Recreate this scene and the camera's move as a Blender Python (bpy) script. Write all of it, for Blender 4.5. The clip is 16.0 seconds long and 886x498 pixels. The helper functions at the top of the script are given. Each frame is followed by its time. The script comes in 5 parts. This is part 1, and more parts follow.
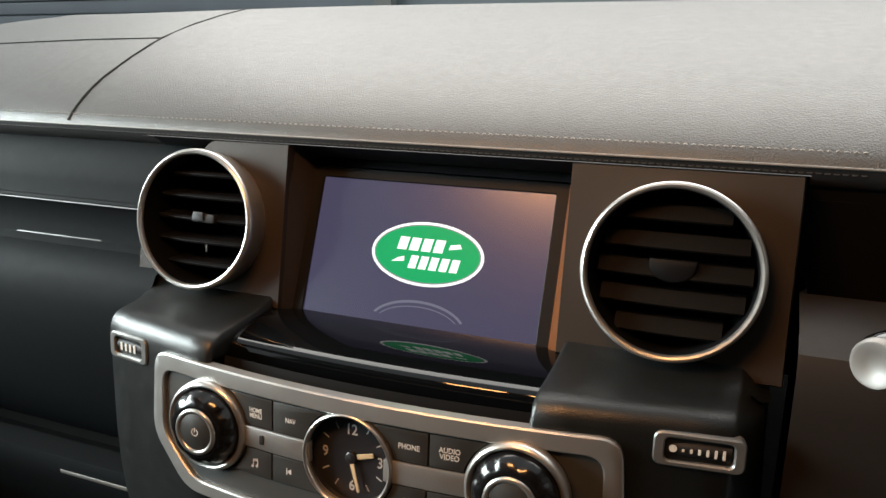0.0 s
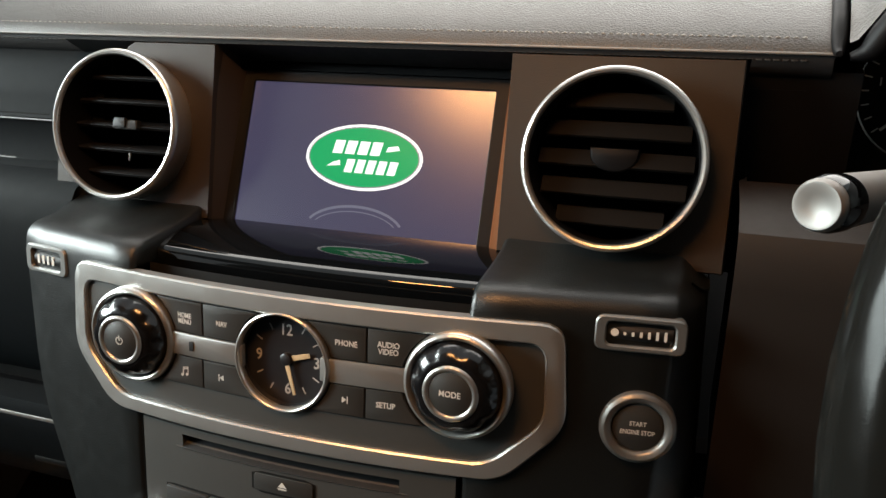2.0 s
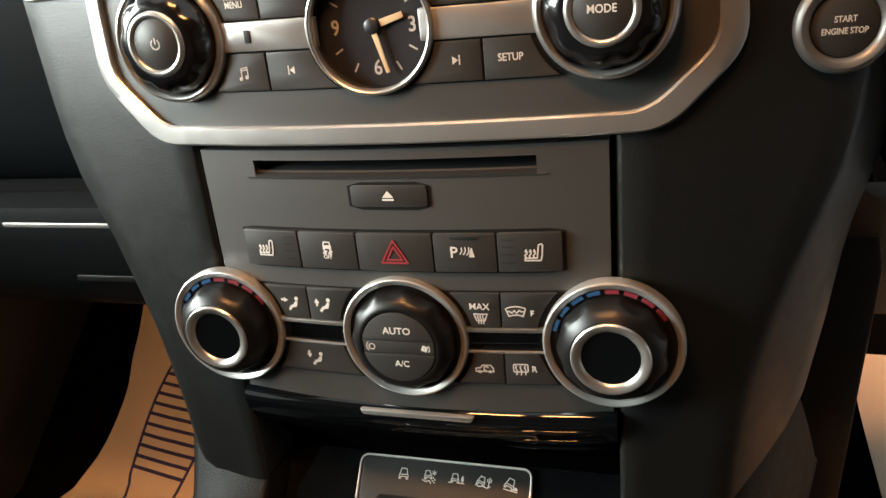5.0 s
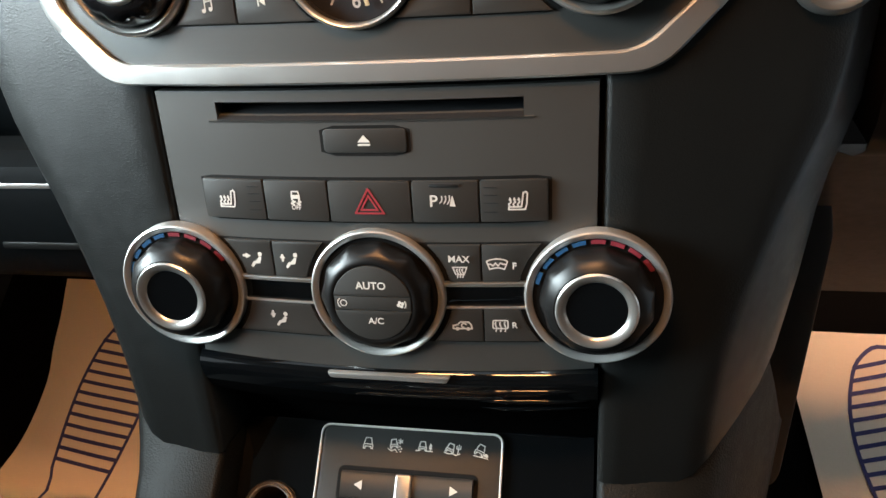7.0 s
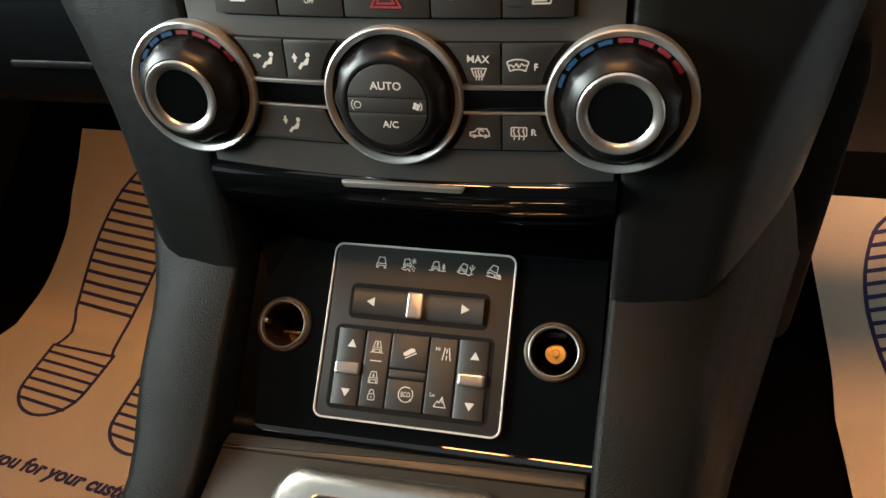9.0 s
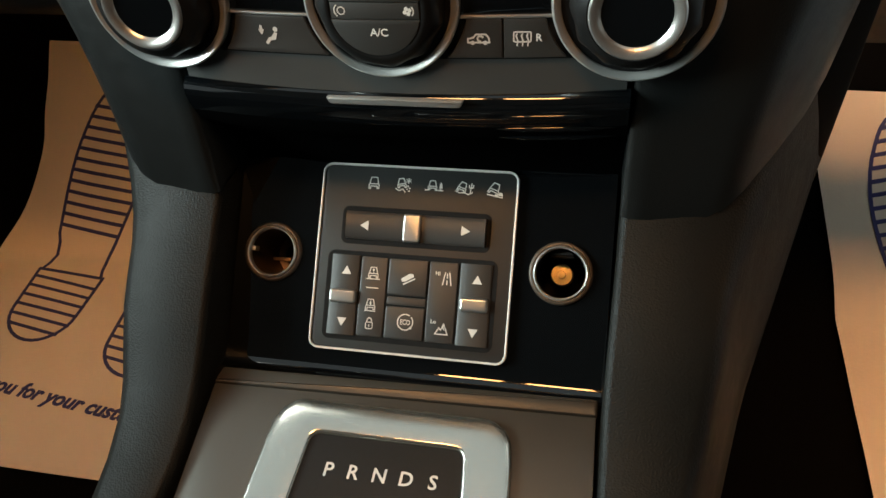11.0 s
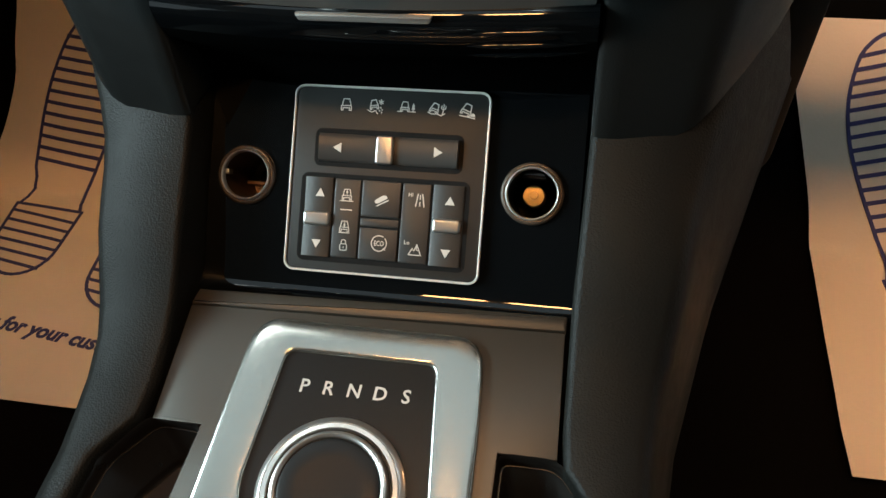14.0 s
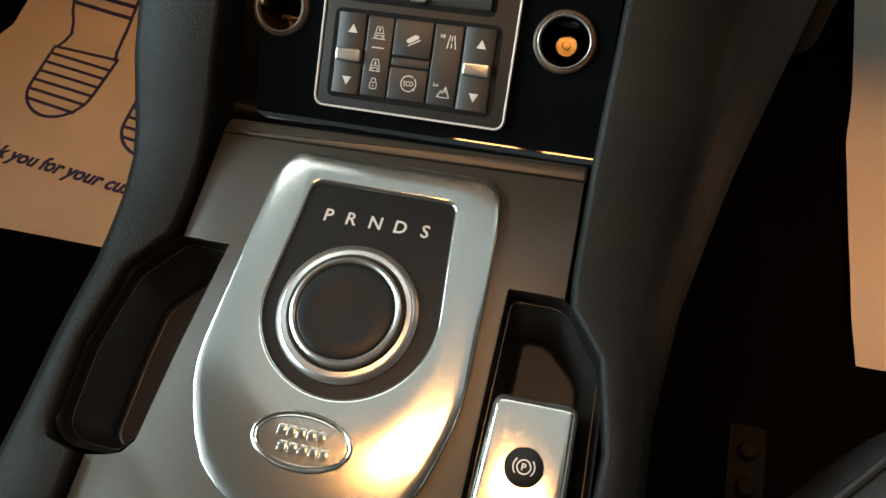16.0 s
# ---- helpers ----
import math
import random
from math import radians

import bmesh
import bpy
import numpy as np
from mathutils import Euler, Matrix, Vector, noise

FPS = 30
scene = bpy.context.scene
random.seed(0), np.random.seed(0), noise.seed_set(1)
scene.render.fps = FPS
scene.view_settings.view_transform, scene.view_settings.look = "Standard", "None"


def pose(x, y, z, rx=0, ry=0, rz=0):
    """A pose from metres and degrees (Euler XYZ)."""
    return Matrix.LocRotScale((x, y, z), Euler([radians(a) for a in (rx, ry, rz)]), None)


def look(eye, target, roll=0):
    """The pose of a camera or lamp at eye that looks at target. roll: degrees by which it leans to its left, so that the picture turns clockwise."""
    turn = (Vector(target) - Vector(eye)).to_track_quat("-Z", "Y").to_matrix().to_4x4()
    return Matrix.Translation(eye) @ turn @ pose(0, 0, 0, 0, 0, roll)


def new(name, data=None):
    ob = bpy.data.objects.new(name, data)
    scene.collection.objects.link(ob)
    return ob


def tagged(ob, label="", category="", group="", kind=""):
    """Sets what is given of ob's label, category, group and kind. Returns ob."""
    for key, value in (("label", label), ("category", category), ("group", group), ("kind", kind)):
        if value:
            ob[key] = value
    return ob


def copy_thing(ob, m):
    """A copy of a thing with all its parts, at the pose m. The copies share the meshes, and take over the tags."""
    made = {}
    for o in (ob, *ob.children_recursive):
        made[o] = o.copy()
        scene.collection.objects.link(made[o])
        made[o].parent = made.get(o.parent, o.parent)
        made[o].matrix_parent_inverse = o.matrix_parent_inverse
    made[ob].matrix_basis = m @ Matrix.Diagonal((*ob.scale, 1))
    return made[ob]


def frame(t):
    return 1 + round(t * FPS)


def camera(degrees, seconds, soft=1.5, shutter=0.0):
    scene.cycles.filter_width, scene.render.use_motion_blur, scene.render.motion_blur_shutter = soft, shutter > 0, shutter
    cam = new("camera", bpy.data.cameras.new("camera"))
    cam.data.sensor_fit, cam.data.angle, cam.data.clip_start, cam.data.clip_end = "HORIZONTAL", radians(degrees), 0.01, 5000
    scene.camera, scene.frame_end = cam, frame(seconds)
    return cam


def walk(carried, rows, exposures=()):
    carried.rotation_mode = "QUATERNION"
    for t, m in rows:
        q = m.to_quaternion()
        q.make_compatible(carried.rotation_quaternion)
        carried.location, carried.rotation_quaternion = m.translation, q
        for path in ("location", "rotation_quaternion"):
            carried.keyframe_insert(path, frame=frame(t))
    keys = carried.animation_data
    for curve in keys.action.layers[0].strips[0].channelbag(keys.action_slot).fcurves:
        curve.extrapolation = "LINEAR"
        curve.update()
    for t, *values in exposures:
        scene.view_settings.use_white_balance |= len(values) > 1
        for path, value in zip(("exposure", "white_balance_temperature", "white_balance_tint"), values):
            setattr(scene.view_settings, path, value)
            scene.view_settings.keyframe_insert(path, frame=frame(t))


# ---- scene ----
cam = camera(59.8, 16.0)
PATH = [
    (0, (0.186, -0.27, 0.939), (-0.56, 1.43, 0.194), -2.9),
    (0.5, (0.183, -0.269, 0.927), (-0.51, 1.458, 0.194), -1.9),
    (1, (0.18, -0.263, 0.907), (-0.462, 1.464, 0.13), -0.8),
    (1.5, (0.194, -0.266, 0.904), (-0.398, 1.465, 0.095), -0.3),
    (2, (0.188, -0.272, 0.897), (-0.413, 1.45, 0.076), -1.8),
    (2.5, (0.167, -0.271, 0.862), (-0.478, 1.39, -0.048), -3.7),
    (3, (0.162, -0.267, 0.841), (-0.495, 1.342, -0.149), -4.8),
    (3.5, (0.162, -0.268, 0.835), (-0.5, 1.314, -0.195), -5.9),
    (4, (0.16, -0.272, 0.828), (-0.483, 1.299, -0.23), -7.1),
    (4.5, (0.146, -0.266, 0.801), (-0.478, 1.299, -0.276), -8.8),
    (4.7, (0.134, -0.267, 0.787), (-0.479, 1.303, -0.289), -9.7),
    (6.8, (0.092, -0.268, 0.754), (-0.298, 1.356, -0.347), -6.6),
    (7, (0.093, -0.269, 0.753), (-0.302, 1.346, -0.359), -6.6),
    (7.5, (0.094, -0.272, 0.75), (-0.312, 1.307, -0.409), -6.4),
    (8, (0.096, -0.276, 0.741), (-0.326, 1.261, -0.467), -6.5),
    (8.5, (0.096, -0.279, 0.733), (-0.333, 1.208, -0.533), -6.5),
    (9, (0.093, -0.282, 0.723), (-0.329, 1.134, -0.625), -6.9),
    (9.5, (0.077, -0.266, 0.709), (-0.339, 1.093, -0.699), -7.6),
    (9.7, (0.073, -0.256, 0.705), (-0.332, 1.06, -0.746), -8.4),
    (12, (0.091, -0.262, 0.715), (-0.262, 0.96, -0.828), -8.2),
    (12.5, (0.091, -0.261, 0.714), (-0.248, 0.94, -0.849), -8.0),
    (13, (0.092, -0.261, 0.714), (-0.246, 0.92, -0.864), -8.3),
    (13.5, (0.092, -0.262, 0.713), (-0.244, 0.887, -0.889), -8.6),
    (14, (0.091, -0.267, 0.708), (-0.241, 0.853, -0.915), -8.9),
    (14.5, (0.091, -0.276, 0.708), (-0.237, 0.687, -1.014), -11.0),
    (15, (0.092, -0.281, 0.7), (-0.229, 0.586, -1.073), -10.6),
    (15.5, (0.094, -0.287, 0.699), (-0.242, 0.597, -1.063), -10.1),
    (16, (0.098, -0.29, 0.703), (-0.27, 0.576, -1.062), -10.4),
]
walk(cam, [(t, look(eye, target, roll)) for t, eye, target, roll in PATH], [(0, -0.42, 6600, 9), (2, -0.45, 6650, 9), (3.2, 0.22, 7000, 11), (4.7, 0.22, 7000, 11), (7, 0.35, 6200, 8), (8, 0.22, 6300, 8), (9, -0.12, 6700, 7), (9.7, -0.2, 6950, 6), (12, -0.12, 6050, 0), (14, -0.15, 5950, 0), (14.6, -0.3, 5700, 2), (15, -0.3, 5750, 2), (15.6, -0.32, 6050, 2), (16, -0.32, 6100, 2)])

# ---------- light ----------
world = bpy.data.worlds.new("world")
scene.world = world
world.use_nodes = True
wn = world.node_tree.nodes
wn["Background"].inputs[0].default_value = (0.85, 0.94, 0.98, 1)
wn["Background"].inputs[1].default_value = 1.0


def area_lamp(name, m, sx, sy, watts, rgb):
    d = bpy.data.lights.new(name, "AREA")
    d.shape, d.size, d.size_y, d.energy, d.color = "RECTANGLE", sx, sy, watts, rgb
    ob = new(name, d)
    ob.matrix_world = m
    return ob


WARM = (1.0, 0.47, 0.19)
LAMPS = (-0.09, 0.05)
for lamp_x in LAMPS:
    area_lamp("roof_lamp_light", look((lamp_x, -0.235, 1.232), (lamp_x, -0.135, 0.4)), 0.10, 0.08, 2.4, (1.0, 0.47, 0.17))
# unseen warm lamps added to light the paper mats
area_lamp("footwell_lamp_light", look((-0.42, 0.16, 0.40), (-0.50, 0.25, 0.0)), 0.06, 0.03, 0.44, WARM)
area_lamp("footwell_lamp_light", look((0.40, 0.475, 0.31), (0.40, 0.475, 0.0)), 0.06, 0.015, 0.32, WARM)
# added in place of roof lamp light on the driver's mat
area_lamp("footwell_lamp_light", look((0.43, 0.105, 0.53), (0.43, 0.10, 0.0)), 0.06, 0.008, 1.6, WARM)
area_lamp("passenger_window_daylight", look((-2.75, -0.62, 1.62), (0, 0.0, 0.72)), 2.2, 1.0, 410, (0.85, 0.97, 0.98))
area_lamp("showroom_daylight", look((-0.1, 1.9, 2.45), (0, 0.1, 0.8)), 4.2, 2.2, 205, (1.0, 0.97, 0.93))


# ---------- materials ----------
def mat(name, rgb, rough=0.5, metal=0.0, grain=0.0, relief=0.0, var=0.12, coat=0.0, kind="noise", rvar=0.08, dirt=9.0, spec=0.5):
    """A procedural material in real-world size: colour drift, fine grain as relief, uneven roughness."""
    m = bpy.data.materials.new(name)
    m.use_nodes = True
    nt = m.node_tree
    b = nt.nodes["Principled BSDF"]
    tc = nt.nodes.new("ShaderNodeTexCoord")
    big = nt.nodes.new("ShaderNodeTexNoise")
    big.inputs["Scale"].default_value, big.inputs["Detail"].default_value = dirt, 6
    nt.links.new(tc.outputs["Object"], big.inputs["Vector"])
    mix = nt.nodes.new("ShaderNodeMix")
    mix.data_type = "RGBA"
    mix.inputs[6].default_value = (*[c * (1 - var) for c in rgb], 1)
    mix.inputs[7].default_value = (*[min(1, c * (1 + var)) for c in rgb], 1)
    nt.links.new(big.outputs["Fac"], mix.inputs[0])
    nt.links.new(mix.outputs[2], b.inputs["Base Color"])
    fine = nt.nodes.new("ShaderNodeTexNoise")
    fine.inputs["Scale"].default_value, fine.inputs["Detail"].default_value = 140, 4
    nt.links.new(tc.outputs["Object"], fine.inputs["Vector"])
    rr = nt.nodes.new("ShaderNodeMapRange")
    rr.inputs["To Min"].default_value, rr.inputs["To Max"].default_value = max(0.01, rough - rvar), min(1, rough + rvar)
    nt.links.new(fine.outputs["Fac"], rr.inputs["Value"])
    nt.links.new(rr.outputs["Result"], b.inputs["Roughness"])
    b.inputs["Metallic"].default_value = metal
    b.inputs["Specular IOR Level"].default_value = spec
    b.inputs["Coat Weight"].default_value, b.inputs["Coat Roughness"].default_value = coat, 0.04
    if grain:
        if kind == "cells":
            g = nt.nodes.new("ShaderNodeTexVoronoi")
            g.inputs["Scale"].default_value = grain
            out = g.outputs["Distance"]
        else:
            g = nt.nodes.new("ShaderNodeTexNoise")
            g.inputs["Scale"].default_value, g.inputs["Detail"].default_value = grain, 3
            out = g.outputs["Fac"]
        nt.links.new(tc.outputs["Object"], g.inputs["Vector"])
        bump = nt.nodes.new("ShaderNodeBump")
        bump.inputs["Strength"].default_value, bump.inputs["Distance"].default_value = relief, 0.0006
        nt.links.new(out, bump.inputs["Height"])
        nt.links.new(bump.outputs["Normal"], b.inputs["Normal"])
    return m


def glow(name, rgb, strength, coat=0.0):
    m = mat(name, (0.003, 0.003, 0.004), 0.24, var=0.0, rvar=0.03, coat=coat)
    b = m.node_tree.nodes["Principled BSDF"]
    b.inputs["Emission Color"].default_value, b.inputs["Emission Strength"].default_value = (*rgb, 1), strength
    return m


SOFT = mat("soft_grained_plastic", (0.0052, 0.0060, 0.0060), 0.36, grain=1400, relief=0.16, kind="cells", var=0.14, spec=0.38)
RAILSKIN = mat("dark_grained_rail_plastic", (0.0040, 0.0044, 0.0038), 0.54, grain=1000, relief=0.32, kind="cells", var=0.2, spec=0.13)
THINFRAME = mat("bright_thin_frame", (0.62, 0.61, 0.58), 0.36, metal=0.35, var=0.06)
PANEL = mat("satin_grey_panel", (0.031, 0.0315, 0.030), 0.46, grain=2600, relief=0.12, var=0.12)
SWITCHGREY = mat("dark_switch_plate", (0.017, 0.017, 0.0165), 0.5, grain=2600, relief=0.12, var=0.12, spec=0.24)
BUTTON = mat("matt_button_plastic", (0.021, 0.021, 0.020), 0.45, grain=2200, relief=0.12, var=0.12, spec=0.34)
POD = mat("vent_surround_plastic", (0.018, 0.0128, 0.0092), 0.50, grain=1500, relief=0.25, spec=0.26)
PIANO = mat("gloss_black_lacquer", (0.002, 0.0025, 0.003), 0.045, var=0.3, rvar=0.015, spec=0.42)
# also used as painted shade under the dash pad
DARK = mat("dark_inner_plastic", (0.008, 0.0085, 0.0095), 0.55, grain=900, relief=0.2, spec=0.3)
LIDSKIN = mat("blue_black_lid_plastic", (0.0050, 0.0068, 0.0082), 0.68, grain=1200, relief=0.15, spec=0.06)
GAP = mat("shadow_gap_rubber", (0.004, 0.004, 0.004), 0.8, spec=0.15)
# shade below the storage lid as a colour: near black, no reflection
SHADEBLACK = mat("painted_recess_shade", (0.002, 0.002, 0.002), 0.9, spec=0.0)
DULLSILVER = mat("dull_silver_bezel", (0.155, 0.155, 0.15), 0.40, metal=0.7, grain=3000, relief=0.06, var=0.07)
BEZEL = mat("flat_black_bezel", (0.003, 0.003, 0.0035), 0.5, spec=0.12)
SLAT = mat("matt_black_slat", (0.004, 0.004, 0.0045), 0.75, spec=0.05)
# slat black tinted brown for the warm light on the right vent
WARMSLAT = mat("warm_lit_slat", (0.0045, 0.004, 0.0036), 0.7, grain=1500, relief=0.1, spec=0.06)
# orange lamp reflection on the right reveal, put into its base colour
WARMREVEAL = mat("warm_glow_strip", (0.085, 0.027, 0.0065), 0.5, var=0.15, spec=0.08)
CAPGREY = mat("dished_grey_cap", (0.15, 0.15, 0.145), 0.45, metal=0.5, var=0.06)
KNOB = mat("smooth_black_knob", (0.0045, 0.0044, 0.0044), 0.34, var=0.2, rvar=0.03, spec=0.26)
GLOSSKNOB = mat("gloss_black_knob", (0.004, 0.004, 0.0045), 0.17, var=0.2, rvar=0.03, spec=0.5)
SATIN = mat("satin_metal_ring", (0.46, 0.45, 0.43), 0.29, metal=0.9, var=0.05, rvar=0.03)
BRIGHTRING = mat("bright_silver_ring", (0.62, 0.61, 0.59), 0.33, metal=0.85, var=0.05, rvar=0.03)
INSERT = mat("smooth_black_insert", (0.006, 0.006, 0.006), 0.38, var=0.15, rvar=0.05, spec=0.15)
SILVER = mat("satin_silver_paint", (0.38, 0.38, 0.37), 0.34, metal=0.8, grain=3000, relief=0.06, var=0.07)
CHROME = mat("bright_chrome", (0.72, 0.71, 0.69), 0.16, metal=1.0, var=0.05, rvar=0.05)
ALLOY = mat("brushed_alloy_plate", (0.385, 0.385, 0.352), 0.17, metal=0.92, var=0.05, rvar=0.05, dirt=30)
DECK = mat("bronze_grey_deck", (0.038, 0.033, 0.0255), 0.42, metal=0.35, grain=2600, relief=0.08, var=0.10)
PAINT = mat("white_symbol_print", (0.46, 0.45, 0.42), 0.5, var=0.1)
DIALPRINT = mat("grey_dial_print", (0.30, 0.295, 0.28), 0.5, var=0.1)
REDPRINT = mat("red_symbol_print", (0.19, 0.014, 0.02), 0.5, var=0.1)
BLUEPRINT = mat("blue_scale_print", (0.014, 0.06, 0.15), 0.4, var=0.1)
REDSCALE = mat("red_scale_print", (0.14, 0.018, 0.028), 0.4, var=0.1)
AMBER = mat("pale_hand_paint", (0.44, 0.35, 0.22), 0.3, var=0.1)
POCKET = mat("moulded_pocket_plastic", (0.006, 0.0055, 0.005), 0.30, grain=1500, relief=0.05, spec=0.34)
# the brown tint holds the roof lamp's warm light on the pocket floors
POCKETFLOOR = mat("warm_tinted_pocket_floor", (0.0085, 0.0056, 0.0038), 0.45, grain=1500, relief=0.05, var=0.25, spec=0.16)
BRASS = mat("brass_contact", (0.50, 0.37, 0.17), 0.36, metal=0.9)
LEATHER = mat("dash_top_leather", (0.036, 0.035, 0.0325), 0.44, grain=900, relief=0.45, kind="cells", var=0.14, spec=0.6)
PIPING = mat("pale_piping", (0.13, 0.125, 0.115), 0.5)
THREAD = mat("grey_thread", (0.26, 0.255, 0.24), 0.6)
WHEELHIDE = mat("wheel_leather", (0.0045, 0.0048, 0.0045), 0.16, grain=2200, relief=0.03, kind="cells", rvar=0.08, spec=0.08)
PAPER = mat("kraft_paper_mat", (0.68, 0.58, 0.47), 0.75, grain=260, relief=0.35, var=0.07)
INK = mat("navy_print", (0.03, 0.03, 0.13), 0.7, var=0.1)
CARPET = mat("black_carpet", (0.0026, 0.0025, 0.0025), 0.95, grain=1200, relief=1.0, kind="cells", var=0.4, spec=0.02)
LINER = mat("headliner_cloth", (0.24, 0.235, 0.22), 0.9, grain=900, relief=0.4)
SEATHIDE = mat("black_seat_leather", (0.013, 0.014, 0.0145), 0.38, grain=900, relief=0.25, kind="cells")
RUST = mat("brown_metal_bracket", (0.0032, 0.0022, 0.0016), 0.7, var=0.4, dirt=60, spec=0.1)
KNEE_ = mat("dull_knee_plastic", (0.012, 0.0092, 0.0075), 0.55, grain=1800, relief=0.12, spec=0.22)
DIALFACE = mat("black_dial_face", (0.012, 0.012, 0.014), 0.35)
LCD = glow("lit_screen", (0.120, 0.116, 0.228), 0.62, coat=0.0)
LCD.node_tree.nodes["Principled BSDF"].inputs["Specular IOR Level"].default_value = 0.8
LOGOGREEN = glow("green_badge_light", (0.0, 0.40, 0.13), 1.4)
LOGOWHITE = glow("white_badge_light", (1.0, 1.0, 1.0), 1.6)
LOGODIM = glow("faint_arc_light", (0.28, 0.29, 0.40), 0.75)
LAMPGLASS = glow("lamp_diffuser", (1.0, 0.34, 0.07), 12.0)
WALLGREY = mat("painted_wall", (0.22, 0.24, 0.26), 0.8, var=0.2, dirt=2)

# brushed and lightly scratched alloy: roughness runs in fine streaks
nt_ = ALLOY.node_tree
streak = nt_.nodes.new("ShaderNodeMapping")
streak.inputs["Scale"].default_value = (9.0, 0.35, 1.0)
streak.inputs["Rotation"].default_value = (0, 0, radians(12))
coords = [n for n in nt_.nodes if n.bl_idname == "ShaderNodeTexCoord"][0]
nt_.links.new(coords.outputs["Object"], streak.inputs["Vector"])
fine_ = [n for n in nt_.nodes if n.bl_idname == "ShaderNodeTexNoise" and n.inputs["Scale"].default_value == 140][0]
nt_.links.new(streak.outputs["Vector"], fine_.inputs["Vector"])
BRONZERIM = mat("dull_bronze_rim", (0.045, 0.034, 0.025), 0.42, metal=0.35, var=0.15)
SOCKETBROWN = mat("worn_socket_metal", (0.07, 0.04, 0.022), 0.38, metal=0.6, var=0.3, dirt=60)

# ---------- mesh tools: all lengths in millimetres ----------
MM = 0.001


def part(name, bm, material, parent=None, label="", m=None, sharp=38):
    me = bpy.data.meshes.new(name)
    bmesh.ops.scale(bm, vec=(MM, MM, MM), verts=bm.verts)
    bmesh.ops.recalc_face_normals(bm, faces=bm.faces)
    bm.to_mesh(me)
    bm.free()
    me.shade_smooth()
    me.set_sharp_from_angle(angle=radians(sharp))
    me.materials.append(material)
    ob = new(name, me)
    if parent:
        ob.parent = parent
    if m is not None:
        ob.matrix_local = m
    if label:
        ob["label"] = label
    return ob


def thing(name, m, label, category, group="", kind=""):
    ob = new(name)
    ob.empty_display_size = 0.02
    ob.matrix_world = m
    return tagged(ob, label, category, group, kind)


def solo(name, bm, material, label, category, kind="", m=None, group=""):
    return tagged(part(name, bm, material, None, "", m), label, category, group, kind)


def at(x, y, z=0.0, rz=0.0):
    return pose(x * MM, y * MM, z * MM, 0, 0, rz)


def face_frame(y, z, tilt):
    """x to the right, y up the face, z out of it; tilt in degrees from upright, the top leaning away."""
    return pose(0, y, z, 90 - tilt, 0, 0)


MF = face_frame(0.0, 0.62, 12)      # centre stack face
ML = face_frame(-0.0355, 0.424, 54)  # switch panel
MG = face_frame(-0.1, 0.397, 85)     # selector deck
MS = face_frame(0.1, 0.72, 30)       # screen
MP = face_frame(0.094, 0.727, 19)    # vent surrounds


def sag(u):
    """How far the stack's face falls back at u millimetres from its middle."""
    u = abs(u)
    return 0.00078 * min(u, 165) ** 2 + 0.15 * max(0, u - 165)


def bend(bm):
    for v in bm.verts:
        v.co.z -= sag(v.co.x)
    return bm


def rrect(x0, y0, x1, y1, r=1.0, seg=4):
    pts = []
    for cx, cy, a in ((x1 - r, y1 - r, 0), (x0 + r, y1 - r, 90), (x0 + r, y0 + r, 180), (x1 - r, y0 + r, 270)):
        for k in range(seg + 1):
            w = radians(a + 90 * k / seg)
            pts.append((cx + r * math.cos(w), cy + r * math.sin(w)))
    return pts


def soften(pts, r=4.0, seg=4):
    """Rounds the corners of a polygon."""
    out, n = [], len(pts)
    for i, p in enumerate(pts):
        p = Vector(p)
        a, b = Vector(pts[i - 1]) - p, Vector(pts[(i + 1) % n]) - p
        k = min(r, a.length * 0.45, b.length * 0.45)
        a, b = p + a.normalized() * k, p + b.normalized() * k
        for j in range(seg + 1):
            t = j / seg
            out.append(tuple(a * (1 - t) ** 2 + p * 2 * t * (1 - t) + b * t * t))
    return out


def inset(pts, d):
    n, out = len(pts), []
    area = sum(pts[i - 1][0] * pts[i][1] - pts[i][0] * pts[i - 1][1] for i in range(n))
    s = 1 if area > 0 else -1
    for i in range(n):
        p, a, b = Vector(pts[i]), Vector(pts[i - 1]), Vector(pts[(i + 1) % n])
        e, f = (p - a), (b - p)
        e = e.normalized() if e.length > 1e-6 else f.normalized()
        f = f.normalized() if f.length > 1e-6 else e
        nrm = Vector((-e.y - f.y, e.x + f.x)) * s
        nrm = nrm.normalized() if nrm.length > 1e-6 else Vector((0, 0))
        c = max(0.5, nrm.dot(Vector((-e.y, e.x)) * s))
        out.append(tuple(p + nrm * d / c))
    return out


def ring_rows(bm, rows, close=True, cap_first=False, cap_last=False):
    vs = [[bm.verts.new(p) for p in r] for r in rows]
    n = len(rows[0])
    for a, b in zip(vs, vs[1:]):
        for i in range(n if close else n - 1):
            j = (i + 1) % n
            bm.faces.new((a[i], a[j], b[j], b[i]))
    if cap_first:
        bm.faces.new(vs[0])
    if cap_last:
        bm.faces.new(vs[-1])
    return bm


def loft(rows, close=False, caps=False):
    return ring_rows(bmesh.new(), rows, close, caps, caps)


def prism(pts, z0, z1, b=0.4, bm=None):
    """A slab with a rounded upper edge."""
    bm = bm or bmesh.new()
    rows = [[(x, y, z0) for x, y in pts]]
    if b:
        rows += [[(x, y, z1 - b) for x, y in pts], [(x, y, z1 - b * 0.3) for x, y in inset(pts, b * 0.3)]]
        rows.append([(x, y, z1) for x, y in inset(pts, b)])
    else:
        rows.append([(x, y, z1) for x, y in pts])
    return ring_rows(bm, rows, True, True, True)


